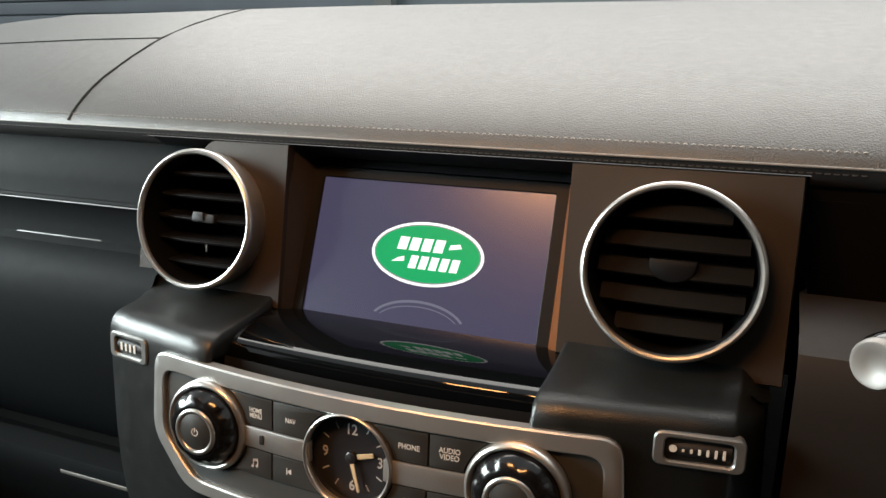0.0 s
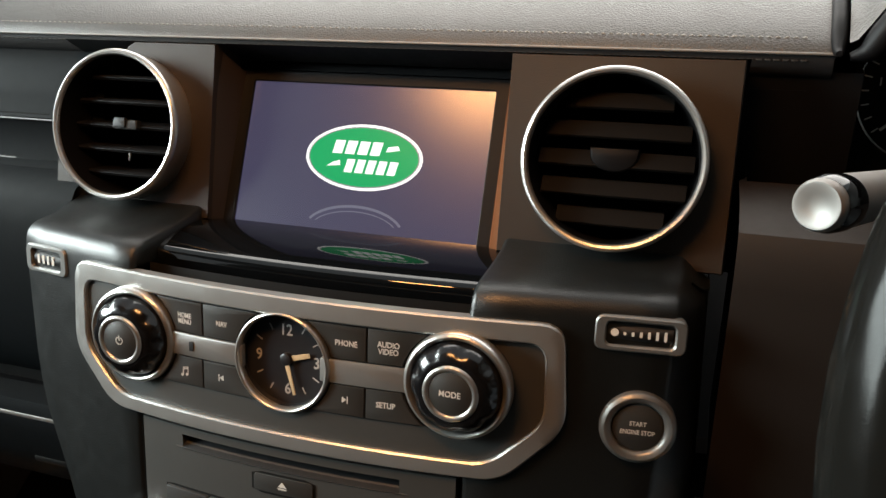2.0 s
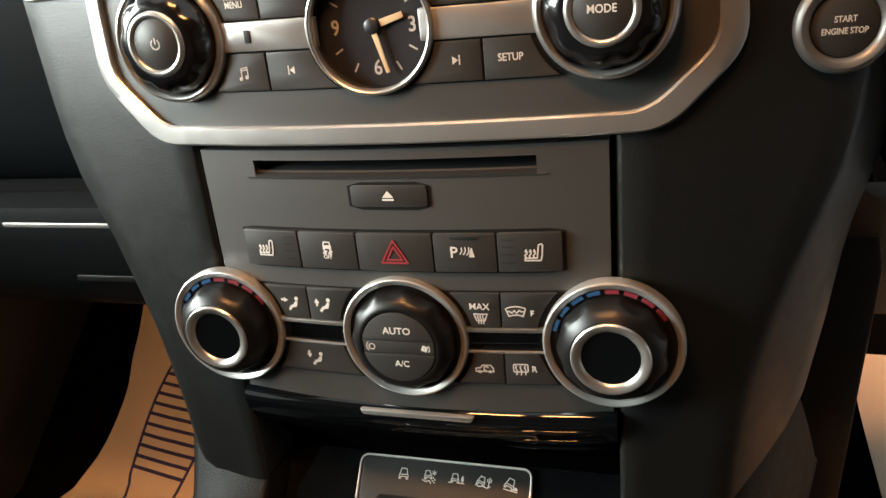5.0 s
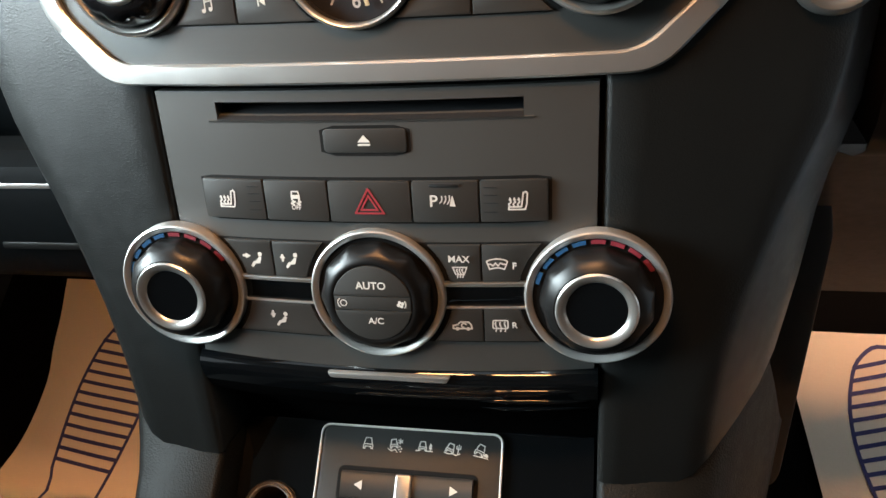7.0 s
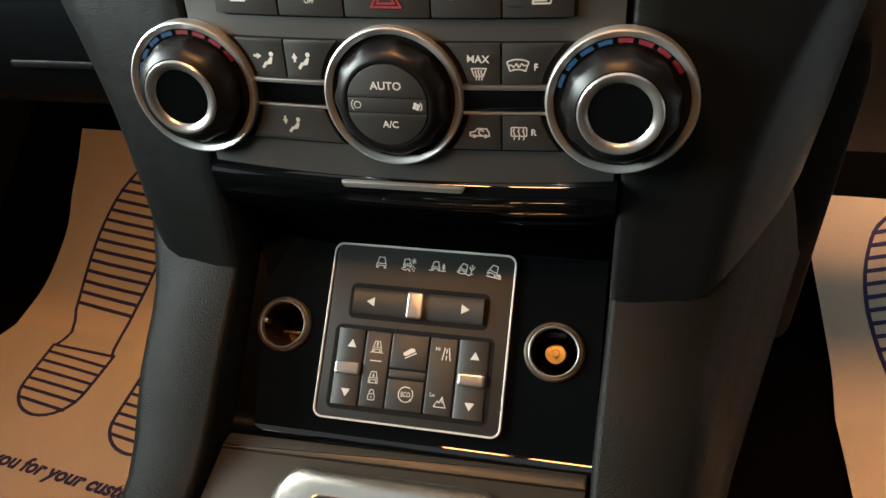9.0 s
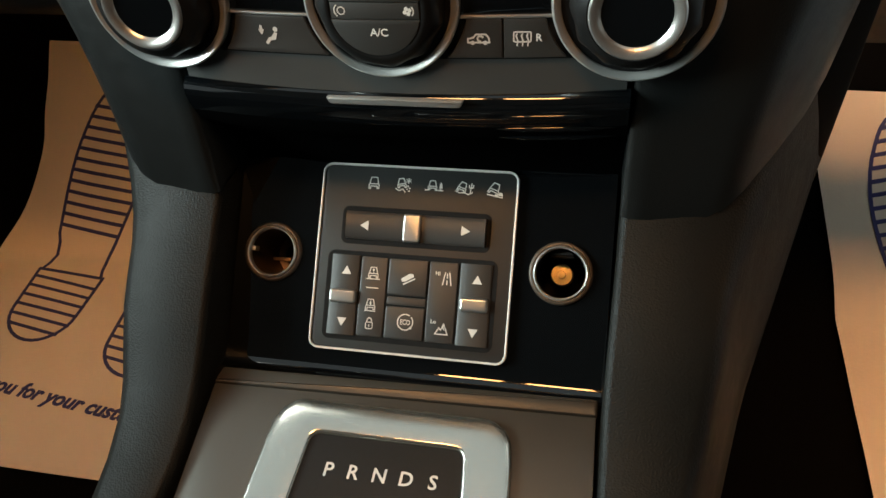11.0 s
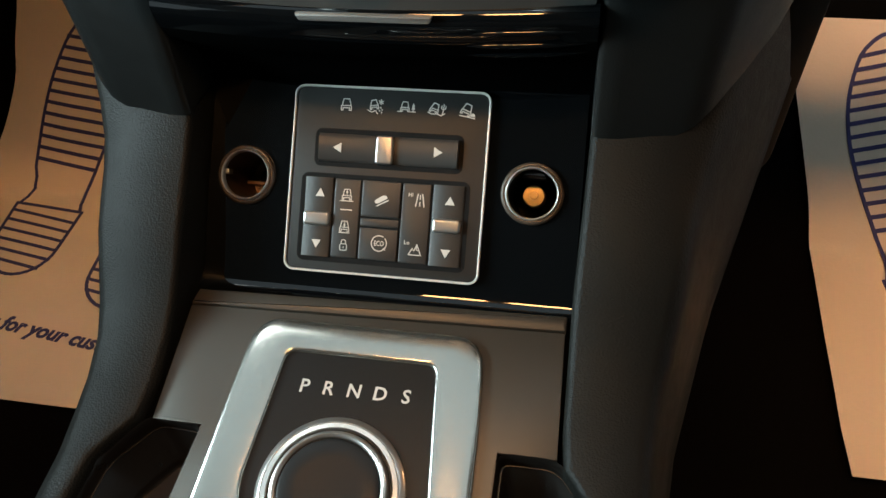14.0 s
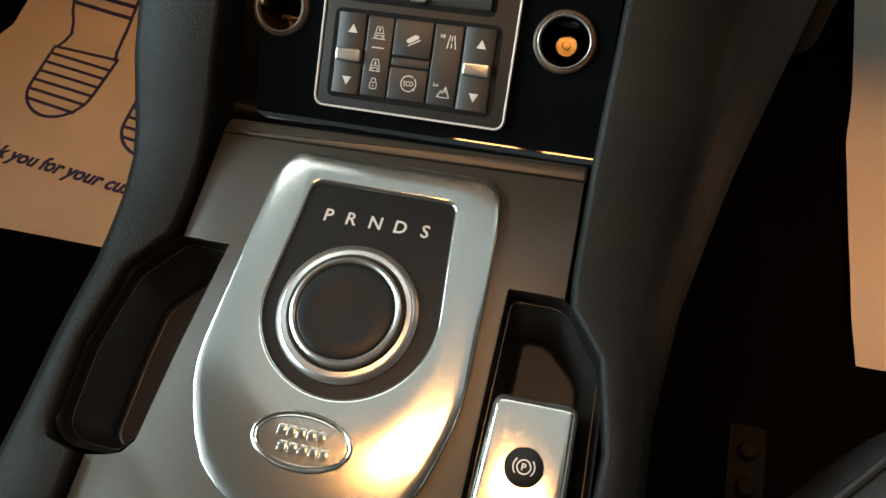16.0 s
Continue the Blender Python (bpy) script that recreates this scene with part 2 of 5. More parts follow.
def band(outer, inner, z0, z1, b=0.6, crown=0.0):
    """A frame between two outlines of as many points, with rounded edges."""
    o, i = outer, inner
    mid = [((a[0] + c[0]) / 2, (a[1] + c[1]) / 2) for a, c in zip(o, i)]
    rows = [[(x, y, z0) for x, y in o], [(x, y, z1 - b) for x, y in o], [(x, y, z1) for x, y in inset(o, b)],
            [(x, y, z1 + crown) for x, y in mid],
            [(x, y, z1) for x, y in inset(i, -b)], [(x, y, z1 - b) for x, y in i], [(x, y, z0) for x, y in i]]
    return loft(rows, close=True)


def lathe(profile, seg=56, bm=None, cap=True):
    bm = bm or bmesh.new()
    rows = [[(r * math.cos(2 * math.pi * k / seg), r * math.sin(2 * math.pi * k / seg), z) for k in range(seg)] for r, z in profile if r > 0]
    vs = [[bm.verts.new(p) for p in r] for r in rows]
    for a, b in zip(vs, vs[1:]):
        for i in range(seg):
            j = (i + 1) % seg
            bm.faces.new((a[i], a[j], b[j], b[i]))
    if cap and profile[-1][0] == 0:
        c = bm.verts.new((0, 0, profile[-1][1]))
        for i in range(seg):
            bm.faces.new((vs[-1][i], vs[-1][(i + 1) % seg], c))
    return bm


def pill(pts, z0, z1, b, bm=None):
    """A slab with a fully rounded upper edge of radius b."""
    rows = [[(x, y, z0) for x, y in pts]]
    for k in range(7):
        a = math.pi / 2 * k / 6
        rows.append([(x, y, z1 - b + b * math.sin(a)) for x, y in inset(pts, b * (1 - math.cos(a)))])
    return ring_rows(bm or bmesh.new(), rows, True, True, True)


def big(bm, s):
    bmesh.ops.scale(bm, vec=(s, s, 1), verts=bm.verts)
    return bm


def round_ring(r0, r1, z0, z1, seg=56):
    """A ring of half-round section from radius r0 to r1."""
    m, h, n = (r0 + r1) / 2, (r1 - r0) / 2, 8
    return lathe([(r1, z0)] + [(m + h * math.cos(math.pi * k / n), z0 + (z1 - z0) * (0.35 + 0.65 * math.sin(math.pi * k / n))) for k in range(n + 1)] + [(r0, z0)], seg)


def tube(path, r, seg=8, bm=None, closed=False):
    bm = bm or bmesh.new()
    pts = [Vector(p) for p in path]
    rows, n = [], len(pts)
    for i, p in enumerate(pts):
        a, b = (pts[i - 1], pts[(i + 1) % n]) if closed else (pts[max(0, i - 1)], pts[min(n - 1, i + 1)])
        q = (b - a).to_track_quat("Z", "Y")
        rad = r[i] if isinstance(r, (list, tuple)) else r
        rows.append([tuple(p + q @ Vector((rad * math.cos(2 * math.pi * k / seg), rad * math.sin(2 * math.pi * k / seg), 0))) for k in range(seg)])
    if closed:
        rows.append(rows[0])
    ring_rows(bm, rows, True, not closed, not closed)
    bmesh.ops.remove_doubles(bm, verts=bm.verts, dist=1e-5)
    return bm


def strokes(lines, w=0.5, z=0.12, bm=None):
    """Printed lines: each a strip of width w, z thick."""
    bm = bm or bmesh.new()
    for line in lines:
        for a, b in zip(line, line[1:]):
            a, b = Vector(a), Vector(b)
            d = b - a
            if d.length < 1e-6:
                continue
            d.normalize()
            s, e = Vector((-d.y, d.x)) * w / 2, d * w * 0.35
            prism([tuple(a - e - s), tuple(b + e - s), tuple(b + e + s), tuple(a - e + s)], 0, z, 0, bm)
    return bm


def fills(polys, z=0.12, bm=None):
    bm = bm or bmesh.new()
    for p in polys:
        prism(p, 0, z, 0, bm)
    return bm


def arc(cx, cy, r, a0, a1, n=14, ry=None):
    return [(cx + r * math.cos(radians(a0 + (a1 - a0) * k / n)), cy + (ry or r) * math.sin(radians(a0 + (a1 - a0) * k / n))) for k in range(n + 1)]


def text_bm(words, size, shear=0.0, thick=0.12, space=1.0, wide=1.0, bold=0.018):
    """Writing in the built-in font, centred, as a mesh in millimetres; size is the height of a capital."""
    cu = bpy.data.curves.new("writing", "FONT")
    cu.body, cu.align_x, cu.align_y, cu.size = words, "CENTER", "CENTER", size * 1.42
    cu.shear, cu.extrude, cu.space_character, cu.space_line = shear, thick / 2, space, 0.85
    cu.resolution_u = 3
    cu.offset = bold * size
    ob = new("writing", cu)
    bpy.context.view_layer.update()
    me = bpy.data.meshes.new_from_object(ob.evaluated_get(bpy.context.evaluated_depsgraph_get()))
    bm = bmesh.new()
    bm.from_mesh(me)
    bpy.data.objects.remove(ob)
    bpy.data.curves.remove(cu)
    bpy.data.meshes.remove(me)
    xs, ys = [v.co.x for v in bm.verts], [v.co.y for v in bm.verts]
    bmesh.ops.translate(bm, verts=bm.verts, vec=(-(min(xs) + max(xs)) / 2, -(min(ys) + max(ys)) / 2, thick / 2))
    bmesh.ops.scale(bm, vec=(wide, 1, 1), verts=bm.verts)
    return bm


def smooth(a, b, x):
    t = min(1, max(0, (x - a) / (b - a)))
    return t * t * (3 - 2 * t)


def lerp(table, x):
    """Straight lines between the rows (x, value) of a table."""
    if x <= table[0][0]:
        return table[0][1]
    for (a, p), (b, q) in zip(table, table[1:]):
        if x <= b:
            return p + (q - p) * (x - a) / (b - a)
    return table[-1][1]


# ---------- symbols, in millimetres about their middle ----------
def circle(cx, cy, r, n=20):
    return arc(cx, cy, r, 0, 360, n)


def tri(cx, cy, r, turn):
    return [(cx + r * math.cos(radians(turn + a)), cy + r * math.sin(radians(turn + a))) for a in (0, 120, 240)]


def sym_power():
    return strokes([arc(0, 0, 2.0, 125, 415, 18), [(0, 0.3), (0, 2.6)]], 0.55)


def sym_note():
    bm = strokes([[(-1.2, -1.9), (-1.2, 2.2), (1.9, 2.8), (1.9, -1.3)], [(-1.2, 1.3), (1.9, 1.9)]], 0.5)
    return fills([circle(-1.9, -2.0, 0.85, 10), circle(1.2, -1.4, 0.85, 10)], bm=bm)


def sym_skip(s):
    return fills([[(-s * 1.3, -1.6), (-s * 1.3, 1.6), (s * 1.0, 0)]], bm=strokes([[(s * 1.5, -1.7), (s * 1.5, 1.7)]], 0.5))


def sym_eject():
    return fills([[(-2.6, -0.6), (2.6, -0.6), (0, 2.4)], rrect(-2.6, -2.0, 2.6, -1.2, 0.1, 1)])


def sym_seat():
    bm = strokes([[(-3.4, -2.4), (-3.4, -3.4), (3.0, -3.4), (3.6, -1.2), (3.9, 3.2), (3.3, 3.9), (2.3, 3.4), (1.7, -1.2), (1.5, -2.3), (-3.4, -2.4)]], 0.62)
    for x in (-2.9, -1.2, 0.5):
        strokes([[(x, -2.3), (x - 0.5, -1.2), (x + 0.4, -0.3), (x, 0.5)]], 0.6, bm=bm)
        fills([tri(x, 0.9, 0.8, 90)], bm=bm)
    return bm


def sym_skid():
    bm = fills([rrect(-2.0, 0.9, 2.0, 2.5, 0.4, 2), rrect(-2.0, 0.2, -1.1, 1.2, 0.2, 1), rrect(1.1, 0.2, 2.0, 1.2, 0.2, 1)])
    strokes([[(-1.7, 2.4), (-1.3, 4.0), (1.3, 4.0), (1.7, 2.4)]], 0.55, bm=bm)
    return strokes([[(-1.4, -0.1), (-0.3, -0.5), (-2.0, -1.2), (-0.8, -1.7)], [(1.2, -0.1), (2.2, -0.5), (0.6, -1.2), (1.8, -1.7)]], 0.7, bm=bm)


def sym_person(ax, ay):
    """A seated figure's pictogram with an arrow towards it."""
    bm = fills([circle(2.9, 2.5, 0.95, 14)])
    strokes([[(2.7, 0.9), (2.0, -1.0), (0.0, -1.3), (-1.2, -2.9)], [(2.2, 0.3), (1.4, -0.6)]], 1.15, bm=bm)
    d = {"r": 0, "u": 90, "d": 270}[ay]
    fills([tri(ax, 1.6, 1.45, d)], bm=bm)
    v = Vector((math.cos(radians(d)), math.sin(radians(d))))
    return strokes([[tuple(Vector((ax, 1.6)) - v * 0.5), tuple(Vector((ax, 1.6)) - v * 1.9)]], 0.95, bm=bm)


def sym_screen(w, h, top, waves=3, rear=False):
    shape = rrect(-w, -h, w, h, 0.5, 2) if rear else [(-w - top, h), (w + top, h), (w, -h), (-w, -h)]
    lines = [shape + shape[:1]]
    for k in range(waves):
        x = (k - (waves - 1) / 2) * w * 0.62
        lines.append([(x, -h - 1.4), (x + 0.3, -h + 0.3), (x - 0.3, h * 0.2), (x, h - 0.7)])
    return strokes(lines, 0.5)


def sym_front():
    shape = [(-4.0, 1.1)] + arc(0, -6.2, 8.6, 118, 62, 8) + [(4.0, 1.1), (2.9, -2.0)] + arc(0, -8.2, 6.8, 65, 115, 6) + [(-2.9, -2.0), (-4.0, 1.1)]
    return strokes([shape, [(-3.2, 0.2), (-2.4, 0.2), (-1.6, -0.6), (-0.6, 0.7), (0.4, -0.6), (1.4, 0.7), (2.2, 0.1), (3.2, 0.1)]], 0.5)


def sym_car():
    body = [(-3.8, -1.2), (-3.8, 0.2), (-1.9, 0.6), (-0.9, 1.8), (2.6, 1.8), (3.6, 0.4), (3.8, -1.2), (-3.8, -1.2)]
    bm = strokes([body, arc(0.6, 0.2, 1.0, 30, 270, 8)], 0.6)
    return fills([circle(-2.2, -1.3, 0.8, 10), circle(2.3, -1.3, 0.8, 10)], bm=bm)


def sym_park():
    bm = strokes([arc(-2.9 + k * 1.25, 1.1, 2.6 + 0.3 * k, -48, 18, 6) for k in range(3)], 0.5)
    return fills([[(2.6, -2.3), (5.0, -2.3), (4.0, 1.9), (3.6, 1.9)]], bm=bm)


def sym_fan():
    bm = fills([circle(1.0 * math.cos(a), 1.0 * math.sin(a), 0.75, 10) for a in (0.4, 1.97, 3.54, 5.11)])
    return strokes([arc(0, 0, 2.3, -40, 40, 6)], 0.45, bm=bm)


def car_front(turn=0.0, x=0.0, y=0.0, k=1.0):
    """Outline of a car seen from the front: cab, bumper and two wheels."""
    c, w = math.cos(radians(turn)) * k, math.sin(radians(turn)) * k
    cab = [(-1.7, -0.3), (-1.6, 0.6), (-1.15, 2.3), (1.15, 2.3), (1.6, 0.6), (1.7, -0.3)]
    low = [(-1.7, -0.3), (-2.0, -0.5), (-2.0, -2.1), (-1.3, -2.1), (-1.3, -1.2), (1.3, -1.2), (1.3, -2.1), (2.0, -2.1), (2.0, -0.5), (1.7, -0.3), (-1.7, -0.3)]
    return [[(x + px * c - py * w, y + px * w + py * c) for px, py in pts] for pts in (cab, low)]


def sym_terrain(n):
    """The five drive programs: car front, with snow, ruts and trees, sand or a slope."""
    bm = strokes(car_front((0, 8, 0, -12, -14)[n], (0, -0.4, -0.6, -0.8, -0.2)[n], (0, 0.5, 0.3, 0.2, 0.3)[n], (1.0, 0.8, 0.82, 0.82, 0.95)[n]), 0.36)
    if n == 1:
        strokes([[(-2.8, -1.6), (-1.2, -2.4), (0.2, -1.7), (1.2, -2.9)], [(2.3, 0.6), (2.3, 2.6)], [(1.4, 1.1), (3.2, 2.1)], [(1.4, 2.1), (3.2, 1.1)]], 0.32, bm=bm)
        fills([circle(2.2, -0.5, 0.32, 8), circle(2.9, -1.3, 0.32, 8), circle(1.9, -1.7, 0.3, 8), circle(2.7, -2.4, 0.3, 8)], bm=bm)
    if n == 2:
        strokes([[(-3.4, -1.5), (-2.2, -1.5)], [(1.0, -1.5), (3.6, -1.5)], [(2.7, -1.5), (2.7, -0.4)]], 0.36, bm=bm)
        fills([[(1.9, -0.6), (3.5, -0.6), (2.7, 0.9)], [(2.05, 0.3), (3.35, 0.3), (2.7, 1.8)]], bm=bm)
    if n == 3:
        strokes([[(-3.2, -1.6), (-1.6, -2.1), (0.6, -1.7), (2.0, -2.2), (3.4, -1.2)], [(2.6, -1.4), (2.6, 2.2)], [(1.8, 1.5), (1.8, 0.6), (2.6, 0.2)], [(3.4, 1.7), (3.4, 0.7), (2.6, 0.3)]], 0.38, bm=bm)
    if n == 4:
        strokes([[(-2.6, -2.2), (3.4, -2.5)]], 0.36, bm=bm)
        fills([[(1.5, -1.9), (3.4, -2.0), (3.2, -1.2), (2.7, -0.6), (1.9, -0.8)]], bm=bm)
    return bm


def sym_lift(up):
    s = 1 if up else -1
    bm = strokes(car_front(k=1.0) + [[(-2.9 if up else -2.3, -2.6), (2.9 if up else 2.3, -2.6)], [(0, 0.2), (0, 1.6)]], 0.34)
    return fills([tri(0, 0.9 + s * 0.4, 0.7, 90 * s)], bm=bm)


def sym_lock():
    bm = strokes([[(0.8, 0.3), *arc(0, 1.0, 0.8, 0, 180, 8), (-0.8, 0.3)]], 0.32)
    body = rrect(-1.2, -1.9, 1.2, 0.3, 0.4, 2)
    return strokes([body + body[:1], [(0, -1.1), (0, -0.6)]], 0.3, bm=bm)


def sym_descent():
    bm = fills([[(-2.3, -1.2), (-2.6, -0.2), (-0.9, 1.0), (0.4, 1.9), (1.9, 1.9), (2.4, 0.9), (-1.0, -1.2)]])
    return strokes([[(-1.6, -2.2), (2.8, 0.2)]], 0.45, bm=bm)


def sym_eco():
    bm = strokes([arc(0, 0, 3.0, 60, 300, 16), arc(0, 0, 3.0, -40, 40, 6)], 0.42)
    return fills([tri(2.1, -2.1, 0.8, 200)], bm=bm)


def sym_road():
    return strokes([[(-1.6, -2.6), (-0.7, 2.6)], [(2.0, -2.6), (1.1, 2.6)], [(0.2, -2.4), (0.2, -0.8)], [(0.2, 0.4), (0.2, 2.2)]], 0.45)


def sym_hills():
    return strokes([[(-2.6, -2.2), (-1.0, 0.6), (-0.2, -0.4), (1.0, 2.4), (2.9, -2.2), (-2.6, -2.2)], [(1.0, 2.4), (0.8, 0.6), (1.4, -0.2)]], 0.42)


def sym_brake():
    bm = strokes([circle(0, 0, 2.5, 20), arc(0, 0, 3.9, 140, 220, 8), arc(0, 0, 3.9, -40, 40, 8)], 0.5)
    return bm


# ---------- cabin shell ----------
def floor_z(y):
    return max(0.0, (y - 260) * 0.55) if y < 900 else 352.0


ys = [-1300, -600, -100, 0, 100, 200, 255, 275, 300, 400, 500, 600, 700, 800, 900, 960]
solo("floor", loft([[(x, y, floor_z(y)) for y in ys] for x in (-760, -400, 0, 400, 760)]), CARPET, "black carpeted car floor rising into the toe boards", "floor", "structure")


def box(x0, y0, z0, x1, y1, z1):
    bm = bmesh.new()
    bmesh.ops.create_cube(bm, size=1, matrix=Matrix.LocRotScale(((x0 + x1) / 2, (y0 + y1) / 2, (z0 + z1) / 2), None, (x1 - x0, y1 - y0, z1 - z0)))
    return bm


def slab(name, m, label, category, *corners):
    return solo(name, box(*corners), m, label, category, "structure")


slab("ceiling", LINER, "pale cloth headliner of the car", "ceiling", -760, -1400, 1245, 760, -160, 1275)
# unseen cabin sides; their heights and openings are set to shape the daylight
slab("wall_rear", SEATHIDE, "unseen rear wall closing off daylight behind the cabin", "wall", -760, -1440, -20, 760, -1400, 1245)
slab("wall_left", SEATHIDE, "dark passenger side below its opening", "wall", -800, -1400, -20, -760, 980, 720)
slab("wall_left_rear", SEATHIDE, "unseen panel closing off daylight behind the passenger window", "wall", -800, -1400, 720, -760, -900, 1245)
slab("wall_right", SEATHIDE, "dark rear side of the cabin behind the open driver door", "wall", 760, -1400, -20, 800, -160, 1245)
slab("wall_right_front", SEATHIDE, "dark kick panel and pillar ahead of the open driver door", "wall", 760, 500, -20, 800, 980, 1245)
slab("wall_right_sill", SEATHIDE, "dark door sill", "wall", 760, -160, -20, 800, 500, 130)
slab("wall_right_top", SEATHIDE, "unseen panel limiting daylight above the door gap", "wall", 760, -160, 620, 800, 500, 1245)
slab("wall_front", GAP, "dark bulkhead ahead of the footwells", "wall", -760, 960, -20, 760, 990, 790)
slab("backdrop_floor", WALLGREY, "grey showroom floor outside the car", "floor", -14000, -5000, -620, 6000, 9000, -600)
slab("backdrop_wall", WALLGREY, "grey-blue showroom wall ahead of the windscreen", "wall", -14000, 6000, -600, 6000, 6060, 2500)
shutter = thing("backdrop_shutter", pose(0, 5.9, 0), "grey-blue ribbed roller shutter across the showroom", "shutter", "", "structure")
for k in range(10):
    ob = part("slat", prism(rrect(-9000, -62, -2960, 62, 20, 2), 0, 40, 14), WALLGREY, shutter, "", pose(0, 0, 0.2 + 0.135 * k, 90))
slab("backdrop_post", LINER, "white painted showroom post", "post", -2950, 5700, -600, -2790, 5800, 2500)

# ---------- dashboard top ----------
PAD = [(145, 825.0), (148, 828.2), (152, 831.0), (158, 834.4), (168, 839.0), (182, 844.2), (200, 849.4), (225, 854.6), (250, 858.4), (300, 863.4), (350, 866.4), (400, 868.2), (500, 869.4), (600, 868.6), (680, 862), (740, 846), (750, 790)]


def pad_z(x, y):
    z = lerp(PAD, y)
    return z - 6 * smooth(-250, -760, x) * smooth(160, 420, y)


dash = thing("dashboard", pose(0, 0, 0), "dark dashboard with a pale-lit stitched leather top", "dashboard")
xs = [-760 + 40 * k for k in range(26)]


# where the pad meets the cluster hood
RIMX = [(95, 240), (145, 243), (180, 245), (230, 248), (290, 252), (353, 258), (480, 275), (620, 300)]


def pad_row(x):
    row = [(x, 145.2, 824.6), (x, 146, 825.6)]
    return row + [(x if x < 246 else lerp(RIMX, y) + 4, y, pad_z(x, y)) for y in (148, 152, 158, 168, 182, 200, 225, 250, 275, 300, 350, 400, 450, 500, 550, 600, 640, 680, 710, 740, 750)]


pad_xs = [-760, -700, -640, -580, -520, -460, -400, -340, -290, -240, -190, -140, -90, -40, 10, 60, 110, 160, 200, 225, 246]
part("top_pad", loft([pad_row(x) for x in pad_xs]), LEATHER, dash, "grained leather dash top lit by the windscreen", sharp=60)
# lip darkened through its colour, for shade below the pad edge
part("lip", loft([[(x, 190, 806), (x, 165, 808), (x, 151, 811), (x, 146.4, 815), (x, 145.2, 821), (x, 145.4, 824.8)] for x in pad_xs]), DARK, dash, "rolled lip under the pad, shade painted in")
part("piping", tube([(x, 144.2, 824.8) for x in pad_xs], 0.7, 8), PIPING, dash, "pale piping along the pad's front edge")
bm = bmesh.new()
for k in range(150):
    x = -380 + k * 4.1
    tube([(x, 152, 830.8), (x + 1.2, 151.8, 831.4), (x + 2.4, 152, 830.8)], 0.34, 5, bm)
ob = part("stitching", bm, THREAD, dash, "grey double stitching behind the piping")
ob["kind"] = "stuff"
bm = bmesh.new()
for k in range(150):
    x = -380 + k * 4.1
    tube([(x, 144.9, 821.2), (x + 1.2, 144.5, 821.2), (x + 2.6, 144.9, 821.2)], 0.4, 5, bm)
ob = part("lower_stitching", bm, PANEL, dash, "second row of stitching below the piping")
ob["kind"] = "stuff"
SEAM = [(-297, 147), (-298, 154), (-301, 168), (-305, 184), (-309, 200), (-314, 220), (-321, 241), (-329, 262), (-342, 294), (-356, 326), (-390, 411), (-425, 504), (-460, 600), (-485, 680)]
part("pad_seam", tube([(x, y, pad_z(x, y) + 0.0) for x, y in SEAM], 1.2, 6), GAP, dash, "dark seam of the airbag cover")
part("pad_seam", tube([(x, y, pad_z(x, y) + 0.2) for x, y in ((-354, 322), (-395, 320), (-436, 318), (-472, 313), (-511, 306), (-555, 298), (-600, 290), (-680, 276), (-758, 262))], 1.1, 6), GAP, dash, "dark cross seam of the airbag cover")
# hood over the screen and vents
# underside takes its shade from the dark colour
part("hood", loft([[(x, 168, 809), (x, 156, 808), (x, 150, 805.5), (x, 175, 795)] for x in (-225, -100, 0, 100, 236)]), DARK, dash, "underside of the pad, shade painted in")

# passenger side: upper lid, roll and lower glovebox
GX = [-760, -600, -450, -330, -262, -200]
LID_UP = [(160, 818), (146, 812), (132, 802), (124, 788), (122, 776), (120, 773.5)]
LID_LOW = [(120, 771), (121.5, 768), (121, 752), (119, 744), (112, 741)]
ROLL = [(118, 741), (104, 741), (92, 737), (84, 728), (79, 712), (77, 690), (78, 660), (84, 625), (92, 600), (104, 578), (112, 570)]
upper = thing("upper_glovebox", pose(0, 0, 0), "dark blue-black upper glovebox lid with a slim bright handle", "glovebox")
part("lid", loft([[(x, y, z) for y, z in LID_UP] for x in GX + [-178]]), LIDSKIN, upper)
part("lower_strip", loft([[(x, y, z) for y, z in LID_LOW] for x in GX + [-178]]), LIDSKIN, upper)
part("lid_gap", box(-760, 121.5, 769, -224, 126, 776), GAP, upper)
part("handle", prism(rrect(-44, -1.6, 44, 1.6, 1.4), 0, 2.4, 0.8), PANEL, upper, "slim dull metal handle", pose(-0.303, 0.121, 0.743, 70))
part("lid_edge", tube([(x, 119.5, 772.4) for x in GX], 0.7, 6), PANEL, upper, "thin pale line in the lid gap")
lower = thing("lower_glovebox", pose(0, 0, 0), "black lower glovebox with a bright slim handle strip", "glovebox")
part("roll", loft([[(x, y, z) for y, z in ROLL] for x in GX + [-186]]), LIDSKIN, lower, "soft grained roll above the glovebox")
LOWER = [(100, 566), (82, 564), (78, 556), (79, 540), (84, 512), (96, 478), (120, 455), (160, 443), (260, 436), (400, 434), (760, 440)]
part("door", loft([[(x, y, z) for y, z in LOWER] for x in (-760, -600, -450, -330, -270, -205)]), LIDSKIN, lower)
part("handle", prism(rrect(-48, -1.8, 48, 1.8, 1.4), 0, 2.6, 0.8), SILVER, lower, "slim bright metal strip", pose(-0.268, 0.080, 0.553, 78))
part("lip", prism(rrect(-34, -2.6, 34, 2.6, 1.8), 0, 3.5, 1.0), SOFT, lower, "", pose(-0.25, 0.088, 0.505, 80))
part("gap", box(-760, 112, 560, -205, 118, 575), GAP, lower)

